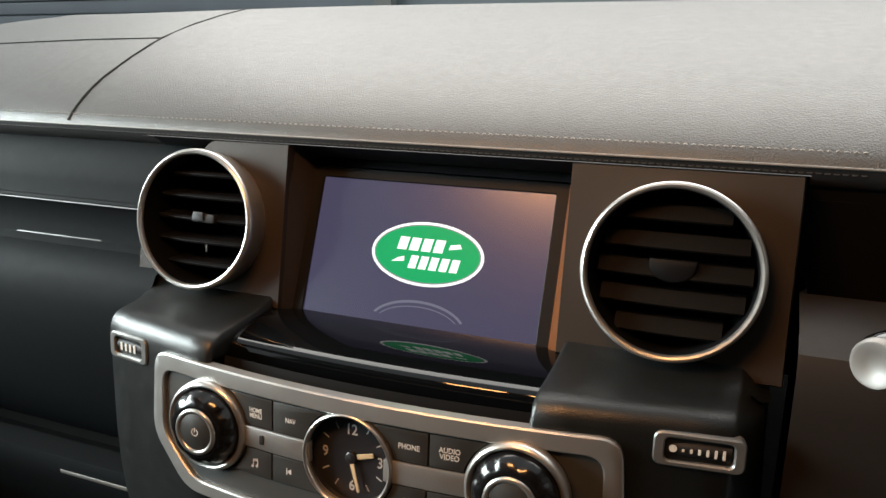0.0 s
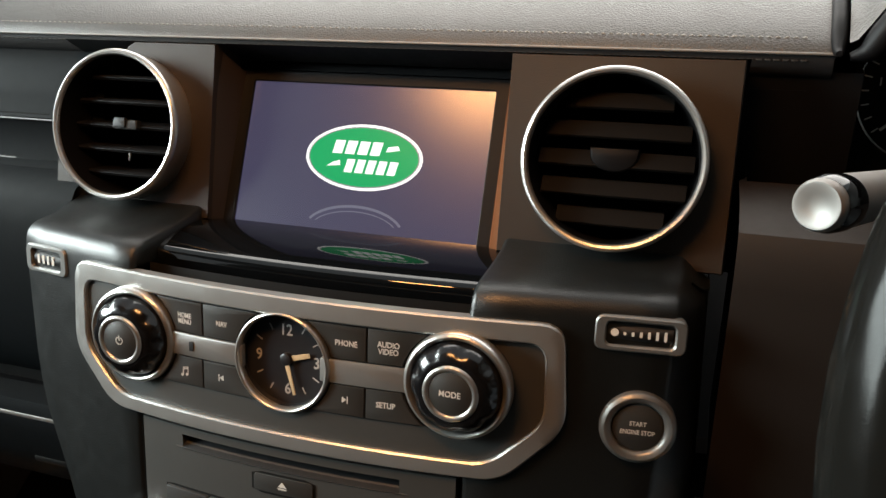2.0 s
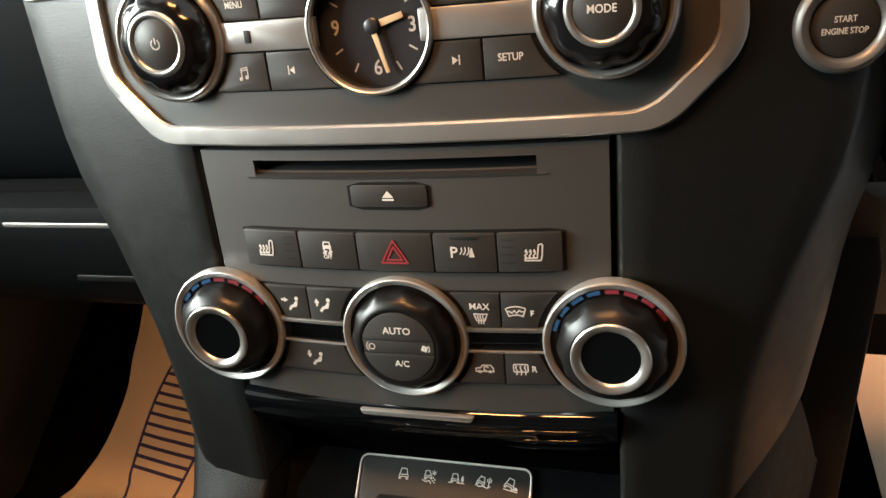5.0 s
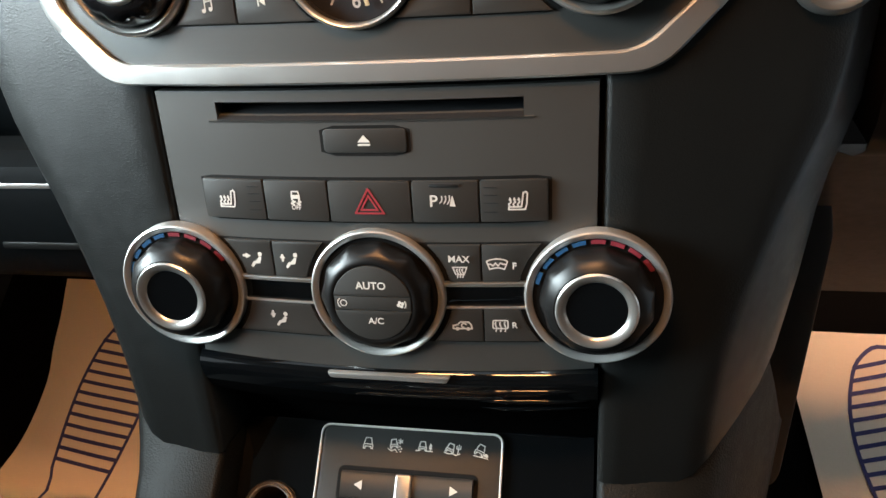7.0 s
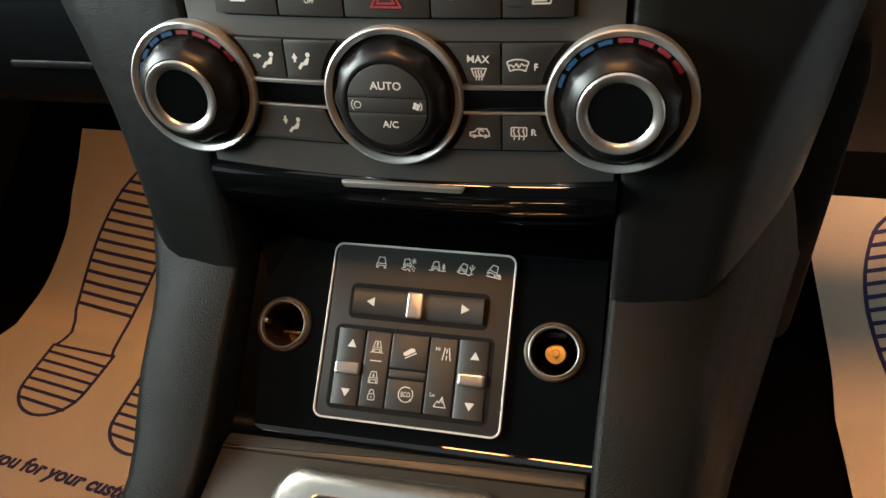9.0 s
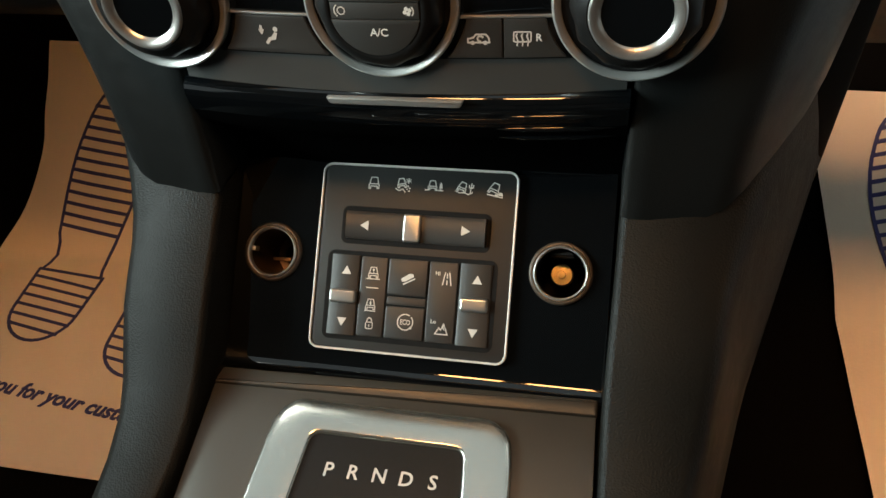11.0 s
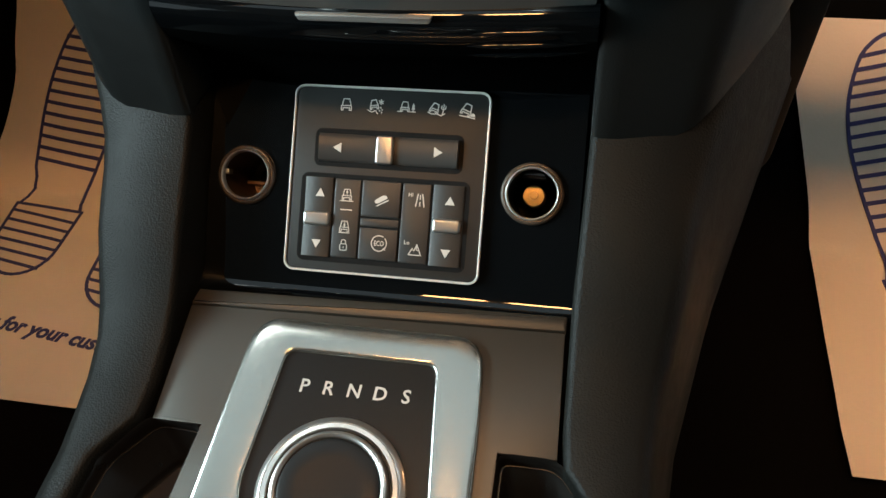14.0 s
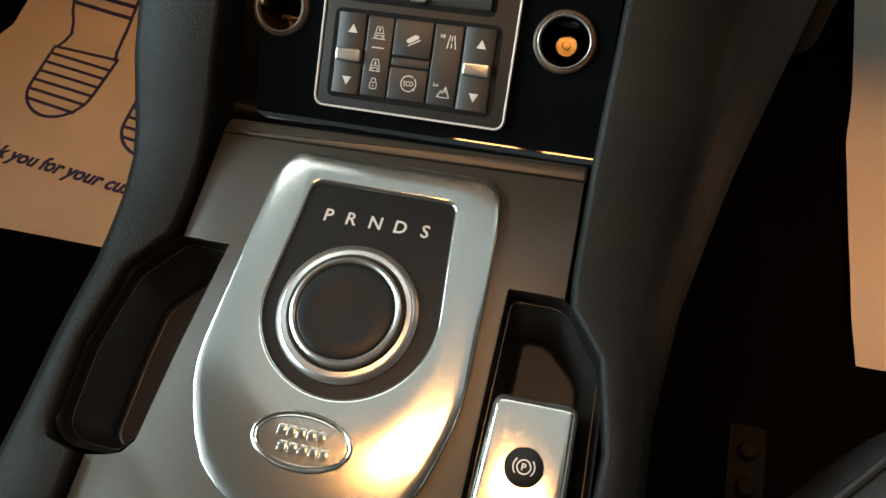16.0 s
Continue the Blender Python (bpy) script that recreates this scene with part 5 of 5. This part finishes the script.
side_ = [(150, 170), (236, 172), (247, 178), (251, 190), (252, 440), (235, 520), (150, 520)]
part("side_panel", prism(soften(side_, 8, 3), 0, 9, 2.5), KNEE_, console, "dark brown trim panel beside the footwell", pose(0, 0.219, 0, 90))
# ---------- selector ----------
sel = thing("gear_selector", MG, "brushed alloy selector plate with rotary dial", "gear selector")
PL = [(55, -0.5), (-54, -0.5), (-57.5, -40), (-63, -116), (-46, -154), (-20, -170), (19, -171), (45, -156), (58.5, -112), (57.6, -40)]
il = soften([(35.5, -60), (35, -17), (-35, -17), (-35.5, -60)], 5, 5)[6:-6]
il = il + [(-37.2, -46), (-38.6, -60)] + arc(0, -75, 40.0, 170, 370, 28) + [(38.6, -60), (37.2, -46)]


shape = soften(PL, 15, 8)
fine = []
for p, q in zip(il, il[1:] + il[:1]):
    n = max(1, int(math.dist(p, q) / 6))
    fine += [(p[0] + (q[0] - p[0]) * k / n, p[1] + (q[1] - p[1]) * k / n) for k in range(n)]
il = fine
ol = [cast(shape, 0, -78, (x, y + 78)) for x, y in il]

rows = [[(x, y, 0) for x, y in ol], [(x, y, 1.7) for x, y in ol], [(x, y, 2.3) for x, y in inset(ol, 0.4)], [(x, y, 2.7) for x, y in inset(ol, 1.2)],
        between(ol, il, 0.14, 3.05), between(ol, il, 0.26, 3.32), between(ol, il, 0.4, 3.5), between(ol, il, 0.58, 3.58), [(x, y, 3.5) for x, y in inset(il, -2.0)],
        [(x, y, 3.3) for x, y in inset(il, -1.0)], [(x, y, 2.7) for x, y in inset(il, -0.4)], [(x, y, 1.6) for x, y in il], [(x, y, 0) for x, y in il]]
part("plate", loft(rows, close=True), ALLOY, sel, "brushed alloy plate with fine scratches", sharp=50)
part("insert", prism(inset(il, -0.5), 0, 1.6, 0), INSERT, sel, "smooth black insert")
for words, x in (("P", -23), ("R", -11.8), ("N", 0), ("D", 12), ("S", 23.8)):
    part("letter", text_bm(words, 6.2, shear=0.06), PAINT, sel, "", at(x, -32.2, 1.65))
dial = part("dial", lathe([(32.2, 2.0), (32.2, 4.6), (31.8, 5.2), (29.7, 6.0), (29.4, 5.6), (29.1, 6.1), (27.2, 6.4), (26.8, 5.8), (26.6, 3.0)], 72), SATIN, sel, "polished outer ring", at(-1, -77.2, -1.8))
part("inner_ring", lathe([(25.4, 2.6), (25.2, 7.6), (24.6, 8.8), (23.6, 9.2), (22.6, 8.8), (22.2, 8.2), (22.0, 7.0)], 72), SATIN, dial, "polished inner ring")
part("groove", lathe([(26.4, 3.0), (25.2, 3.0)], 48, cap=False), GAP, dial)
part("cap", lathe([(22.0, 6.0), (21.8, 8.0), (20.6, 8.6), (14, 8.2), (6, 7.9), (0, 7.8)], 56), INSERT, dial, "matt black dished cap")
ov = part("oval_badge", loft([[(x, y, z) for x, y in ellipse(-4, -135.2, 22.4 - d, 12.6 - d)] for d, z in ((0, 3.3), (0.5, 4.3), (1.0, 4.5), (1.5, 4.3), (1.9, 4.0), (2.3, 4.3), (2.8, 4.3), (3.2, 3.3))], close=True), ALLOY, sel, "embossed oval rim")
for x, y, w in ((-5, -132, 22), (-2.5, -138.6, 23)):
    n = 5
    for q in range(n):
        emb = prism(soften([(x - w / 2 + w * q / n + 0.4, y - 2.3), (x - w / 2 + w * (q + 1) / n - 0.4, y - 2.3), (x - w / 2 + w * (q + 1) / n + 0.2, y + 2.3), (x - w / 2 + w * q / n + 1.0, y + 2.3)], 0.6, 2), 3.2, 3.85, 0.3)
        part("embossed_bar", emb, ALLOY, ov, "embossed slanted bar")

pb = thing("parking_brake_switch", MG, "satin alloy parking brake lever with a round button", "brake switch")
PBL = [(70.5, -97.5), (105.5, -97), (107, -190), (66.5, -190)]
pts = soften(PBL, 5, 4)
part("lever", loft([[(x, y, -14) for x, y in pts], [(x, y, 1.0) for x, y in pts], [(x, y, 3.0) for x, y in inset(pts, 0.9)], [(x, y, 4.2) for x, y in inset(pts, 2.6)], [(x, y, 4.4) for x, y in inset(pts, 3.4)]], close=True, caps=True), ALLOY, pb, "satin alloy lever")
bt = part("button", lathe([(8.2, 3.0), (8.0, 4.6), (7.2, 5.0), (0, 4.8)], 36), INSERT, pb, "round dark button", at(87.8, -125.4, 0))
part("symbol", big(sym_brake(), 1.1), PAINT, bt, "", at(0, 0, 5.02))
part("symbol", text_bm("P", 2.8), PAINT, bt, "", at(0, 0, 5.02))

# ---------- start button, thumb wheels ----------
def stack_at(u, v, z=0.0, turn=0.0):
    return MF @ pose(u * MM, v * MM, (-sag(u) + z) * MM, 0, turn, 0)


st = thing("start_button", stack_at(174.8, 57, 1.0, 8), "round start button in a satin silver ring", "button")
part("ring", lathe([(17.8, -4), (17.8, 0.6), (17.0, 2.2), (15.4, 3.0), (13.6, 2.6), (12.2, 1.2), (11.8, -2)], 56), DULLSILVER, st, "satin silver ring")
part("button", lathe([(11.9, -3), (11.7, 0.4), (11.0, 0.9), (0, 1.0)], 48), BUTTON, st)
part("letters", text_bm("START", 2.2, wide=0.85), PAINT, st, "", at(0, 1.9, 1.02))
part("letters", text_bm("ENGINE STOP", 2.2, wide=0.82), PAINT, st, "", at(0, -2.3, 1.02))

for s in (-1, 1):
    tw = thing("vent_thumbwheel", stack_at(s * (172 if s > 0 else 166.5), 102 if s > 0 else 99, 0.6, s * (8 if s > 0 else 10)), "ribbed black thumb wheel in a silver bezel", "thumb wheel", "vent thumb wheels")
    w = 20.5 if s > 0 else 18
    part("bezel", band(rrect(-w, -8.4, w, 8.4, 4, 5), rrect(-w + 5.2, -5.5, w - 5.2, 5.5, 2.4, 5), -5, 1.8, 0.8), DULLSILVER, tw, "dull silver bezel")
    wheel = part("wheel", loft([[(x, 4.6 * math.sin(a), -4 + (5.4 - 0.0045 * x * x) * math.cos(a)) for a in [math.pi * (k / 10 - 0.5) for k in range(11)]] for x in [(-w + 6) + (2 * w - 12) * k / 16 for k in range(17)]]), DARK, tw)
    part("shade", prism(rrect(-w + 5, -5.6, w - 5, 5.6, 1), -7, -6, 0), GAP, tw)
    if s > 0:
        part("mark", prism(circle(0, 0, 1.8, 14), 0, 0.3, 0), PAINT, wheel, "", at(-11.5, 0.4, 1.0))
        for k in range(6):
            h = 0.6 + 0.34 * k
            part("mark", prism(rrect(-0.6, -h, 0.6, h, 0.2, 1), 0, 0.3, 0), PAINT, wheel, "", at(-7 + 3.6 * k, 0.2, 1.4 - 0.01 * (k - 2) ** 2))
    else:
        for k in range(4):
            part("mark", prism(rrect(-0.9, -2.6, 0.9, 2.6, 0.3, 1), 0, 0.3, 0), PAINT, wheel, "", at(-6.5 + 4.2 * k, 0, 1.2))

# ---------- steering wheel, stalk, cluster ----------
wheel_m = pose(0.431, -0.098, 0.775, 90 - 24, 0, 0)
sw_ = thing("steering_wheel", wheel_m, "black leather steering wheel with a worn glossy rim", "steering wheel")
rim = [(190 * math.cos(2 * math.pi * k / 72), 190 * math.sin(2 * math.pi * k / 72), 0) for k in range(72)]
part("rim", tube(rim, [16.5 + 1.5 * max(0, math.cos(2 * (2 * math.pi * k / 72))) for k in range(72)], 16, None, True), WHEELHIDE, sw_, "glossy black leather rim")
part("rim_seam", tube([(174 * math.cos(2 * math.pi * k / 72), 174 * math.sin(2 * math.pi * k / 72), 3) for k in range(72)], 0.9, 6, None, True), GAP, sw_)
part("hub", prism(soften([(-75, -60), (75, -60), (82, 20), (50, 62), (-50, 62), (-82, 20)], 25, 5), -40, 6, 12), SOFT, sw_)
for s in (-1, 1):
    part("spoke", loft([[(s * x, y0, -12), (s * x, y0 + 4, 0), (s * x, y1 - 4, 0), (s * x, y1, -12)] for x, y0, y1 in ((70, -30, 25), (120, -22, 14), (178, -18, 10))]), DARK, sw_)
part("column", loft([[(x, y, z) for x, y in ellipse(0, -20, 70 + d, 55 + d)] for z, d in ((-30, 0), (-80, 8), (-190, 20))], close=True), DARK, sw_)

stalk = thing("column_stalk", look((0.2285, -0.018, 0.8065), (0.30, 0.09, 0.785)), "dark column stalk with a dished silver end", "stalk")
part("end_cap", lathe([(8.2, 2), (8.6, 4), (8.4, 6), (7.6, 7.2), (6.6, 7.2), (4, 6.2), (0, 5.6)], 40), CAPGREY, stalk, "dished satin silver cap", pose(0, 0, 0))
part("collar", lathe([(9.2, -8), (9.6, -4), (9.4, 1), (8.6, 3.4)], 40), PIANO, stalk, "gloss black collar")
part("arm", lathe([(7.0, -140), (8.0, -60), (8.8, -20), (9.2, -7)], 32), CAPGREY, stalk, "grey stalk arm")

cl = thing("instrument_cluster", pose(0, 0, 0), "hooded instrument cluster with a chrome-ringed gauge", "instrument cluster")
RISE = [(0, 0), (3, 4), (8, 5.5), (11, 7), (15, 13), (21, 23), (29, 34), (40, 44), (60, 53), (100, 60), (180, 64), (300, 62), (340, 40)]


def hood_row(y, back=1.0):
    """The hood's section at y: a rolled edge on the pad, a steep flank and a flat top."""
    x0, z0 = lerp(RIMX, y), lerp(PAD, y) if y >= 145 else 825.5 + (y - 145) * 0.02
    k = 1 - smooth(330, 640, y)
    return [(x0 + dx, y, z0 + dz * k) for dx, dz in RISE]


front = hood_row(141)
part("hood", loft([[(x, y, z) for x, y, z in hood_row(y)[2:]] for y in (141, 146, 154, 170, 200, 250, 310, 380, 450, 540, 640)]), LEATHER, cl, "pale-lit leather hood", sharp=70)
part("hood_rim", tube([(lerp(RIMX, y) + 4, y, lerp(PAD, y) + 1) for y in (139, 145, 152, 165, 180, 205, 230, 260, 290, 320, 353, 420, 480, 560)], [1.5, 3.0] + [4.0] * 12, 12), BEZEL, cl, "black rolled edge beside the pad", sharp=70)
part("hood_edge", tube([(x + 6, 140, z - 5) for x, y, z in front[1:]], [2.0, 4.0, 5.5] + [7.0] * (len(front) - 4), 12), BEZEL, cl, "dark rounded front edge of the hood")
part("hood_lining", loft([[(x + 7, 139, z - 9) for x, y, z in front[3:]], [(x + 14, 165, z - 14) for x, y, z in front[3:]], [(x + 20, 195, z - 18) for x, y, z in front[3:]]]), BEZEL, cl, "dark lining of the hood")
part("face", loft([[(x, 194, z) for z in (700, 872)] for x in (262, 600)]), DIALFACE, cl)
ga = part("gauge", lathe([(44, 0), (44.6, 2), (43.6, 3.4), (42.4, 3), (41.6, 0)], 64), CHROME, cl, "thin bright gauge ring", pose(0.302, 0.187, 0.7995, 80) @ Matrix.Scale(0.87, 4))
for a in range(-40, 221, 13):
    part("scale_mark", strokes([[(36, 0), (40, 0)]], 0.8, 0.15), PAINT, ga, "", at(0, 0, 0, a))
part("numeral", text_bm("1", 5.0), PAINT, ga, "", at(-30, 5, 0))
part("needle", prism([(-1.6, 6), (1.6, 6), (0.7, 36), (-0.7, 36)], 1, 2, 0.2), PAINT, ga, "", at(0, 0, 0, 132))

# ---------- paper mats ----------
def crease(x, y):
    return 2.2 * noise.noise(Vector((x * 0.006, y * 0.006, 3.1))) + 1.2 * noise.noise(Vector((x * 0.02, y * 0.017, 7.7)))


def footprint(cx, y0, turn, mirror=1):
    """Outline of a shoe sole with a hatched heel and tread, in plan."""
    heel = arc(0, 42, 43, 180, 360, 16, 42) + [(45, 100), (-45, 100)]
    sole = [(-41, 150), (-46, 205), (-46, 250), (-37, 300), (-15, 338), (8, 346), (34, 330), (52, 290), (57, 250), (52, 200), (40, 150)]
    lines = [heel + heel[:1], sole[:1] + soften(sole, 30, 3)[4:-4] + sole[-1:], [(-42, 100), (-37, 111), (-35, 125), (-37, 139), (-41, 150)], [(42, 100), (38, 111), (36, 125), (37, 139), (40, 150)]]
    for y in range(16, 100, 14):
        w = 43 * math.sqrt(max(0, 1 - ((42 - y) / 42) ** 2)) if y < 42 else 43.5
        lines.append([(-w, y + 3), (w, y - 3)])
    for y in range(158, 340, 13):
        a = lerp([(150, -41), (205, -46), (250, -45), (300, -36), (338, -14)], y)
        b = lerp([(150, 40), (200, 51), (250, 56), (290, 51), (330, 32), (340, 14)], y)
        lines.append([(a, y + 2), (b, y - 2)])
    out = []
    c, s = math.cos(radians(turn)), math.sin(radians(turn))
    for line in lines:
        fine = [line[0]]
        for a, b in zip(line, line[1:]):
            n = max(1, int(math.dist(a, b) / 25))
            fine += [(a[0] + (b[0] - a[0]) * k / n, a[1] + (b[1] - a[1]) * k / n) for k in range(1, n + 1)]
        out.append([(cx + mirror * x * c - y * s, y0 + mirror * x * s + y * c) for x, y in fine])
    return out


def paper_mat(left, x1, y0, y1, skew, prints, words, label):
    t = thing("paper_floor_mat", pose(0, 0, 0), label, "floor mat", "paper floor mats")
    ny, nx = 44, 22
    rows = []
    for i in range(ny + 1):
        y = y0 + (y1 - y0) * i / ny
        x0 = (lerp(left, y - 16) + 2 * lerp(left, y) + lerp(left, y + 16)) / 4
        rows.append([(x0 + (x1 - x0) * j / nx, y + skew * (x0 + (x1 - x0) * j / nx - x0), 0) for j in range(nx + 1)])
    bm = loft(rows)
    for v in bm.verts:
        v.co.z += floor_z(v.co.y) + 7 + crease(v.co.x, v.co.y)
    part("sheet", bm, PAPER, t, "buff paper sheet", sharp=80)
    for lines in prints:
        bm = strokes(lines, 4.0, 0.4)
        for v in bm.verts:
            v.co.z += floor_z(v.co.y) + 7.5 + crease(v.co.x, v.co.y)
        part("shoe_print", bm, INK, t, "navy printed shoe sole outline")
    if words:
        bm = text_bm(words[0], words[1], shear=0.28, thick=0.4, bold=0.05)
        for v in bm.verts:
            c, s = math.cos(radians(words[4])), math.sin(radians(words[4]))
            x, y = v.co.x * c - v.co.y * s + words[2], v.co.x * s + v.co.y * c + words[3]
            v.co.x, v.co.y, v.co.z = x, y, v.co.z + floor_z(y) + 7.6 + crease(x, y)
        part("printed_line", bm, INK, t, "navy slanted words")


paper_mat([(0, -758), (190, -722), (215, -697), (238, -681), (267, -667), (300, -647), (330, -640), (390, -637), (425, -648), (470, -652), (515, -662)], -200, -18, 515, 0.0, [footprint(-557, 131, -4), footprint(-415, 100, -4)], ("Thank you for your custom", 17, -501, 64, -6), "buff paper floor mat with navy shoe soles and slanted words")
paper_mat([(9, 350), (51, 345), (218, 340), (295, 337), (350, 328), (424, 314), (448, 312), (482, 310)], 758, 9, 482, 0.0, [footprint(467, 129, 9, -1)], None, "buff paper floor mat printed with a navy shoe sole")

# ---------- seat corner, bracket ----------
seat = thing("driver_seat", pose(0, 0, 0), "black leather driver seat with grey stitching", "seat")


def seat_row(d, z):
    """One level of the cushion's front corner, drawn in from its outline by d."""
    return [(x, y, z) for x, y in soften([(182 + d, -700), (182 + d, -226 - d), (248 + d, -154 - d), (420, -108 - d), (720, -108 - d), (720, -700)], 25, 5)]


part("cushion", loft([seat_row(6, 200), seat_row(0, 300), seat_row(0, 330), seat_row(6, 348), seat_row(16, 356), seat_row(40, 360)], close=True, caps=True), SEATHIDE, seat, sharp=60)
part("welt", tube(seat_row(7, 350)[6:-6], 2.2, 8), SEATHIDE, seat, "rolled leather welt")
bm = bmesh.new()
line = [Vector(p) for p in seat_row(20, 358.4)[4:-8]]
for a, b in zip(line, line[1:]):
    n = max(1, int((b - a).length / 5))
    for k in range(n):
        tube([tuple(a.lerp(b, (k + 0.15) / n)), tuple(a.lerp(b, (k + 0.75) / n))], 0.5, 5, bm)
ob = part("stitching", bm, THREAD, seat, "grey stitching along the cushion edge")
ob["kind"] = "stuff"
br = thing("seat_bracket", pose(0.252, -0.105, 0.0), "brown metal seat rail bracket with two bolts", "bracket")
part("plate", prism(rrect(-15, -60, 15, 26, 4), 40, 46, 1), RUST, br)
for y in (-26, 4):
    part("bolt", lathe([(8, 46), (8, 51), (6, 53), (0, 53)], 20), RUST, br, "", at(0, y, 0))

# ---------- roof lamp ----------
rl = thing("roof_lamp", pose(LAMPS[0], -0.235, 1.245), "lit warm roof lamp in the headliner", "lamp", "roof lamps")
part("frame", band(rrect(-62, -54, 62, 54, 8), rrect(-52, -43, 52, 43, 5), -12, 0, 2), LINER, rl)
part("lens", prism(rrect(-52, -43, 52, 43, 5), -4, -2, 0), LAMPGLASS, rl, "warm glowing lens")
copy_thing(rl, pose(LAMPS[1], -0.235, 1.245))
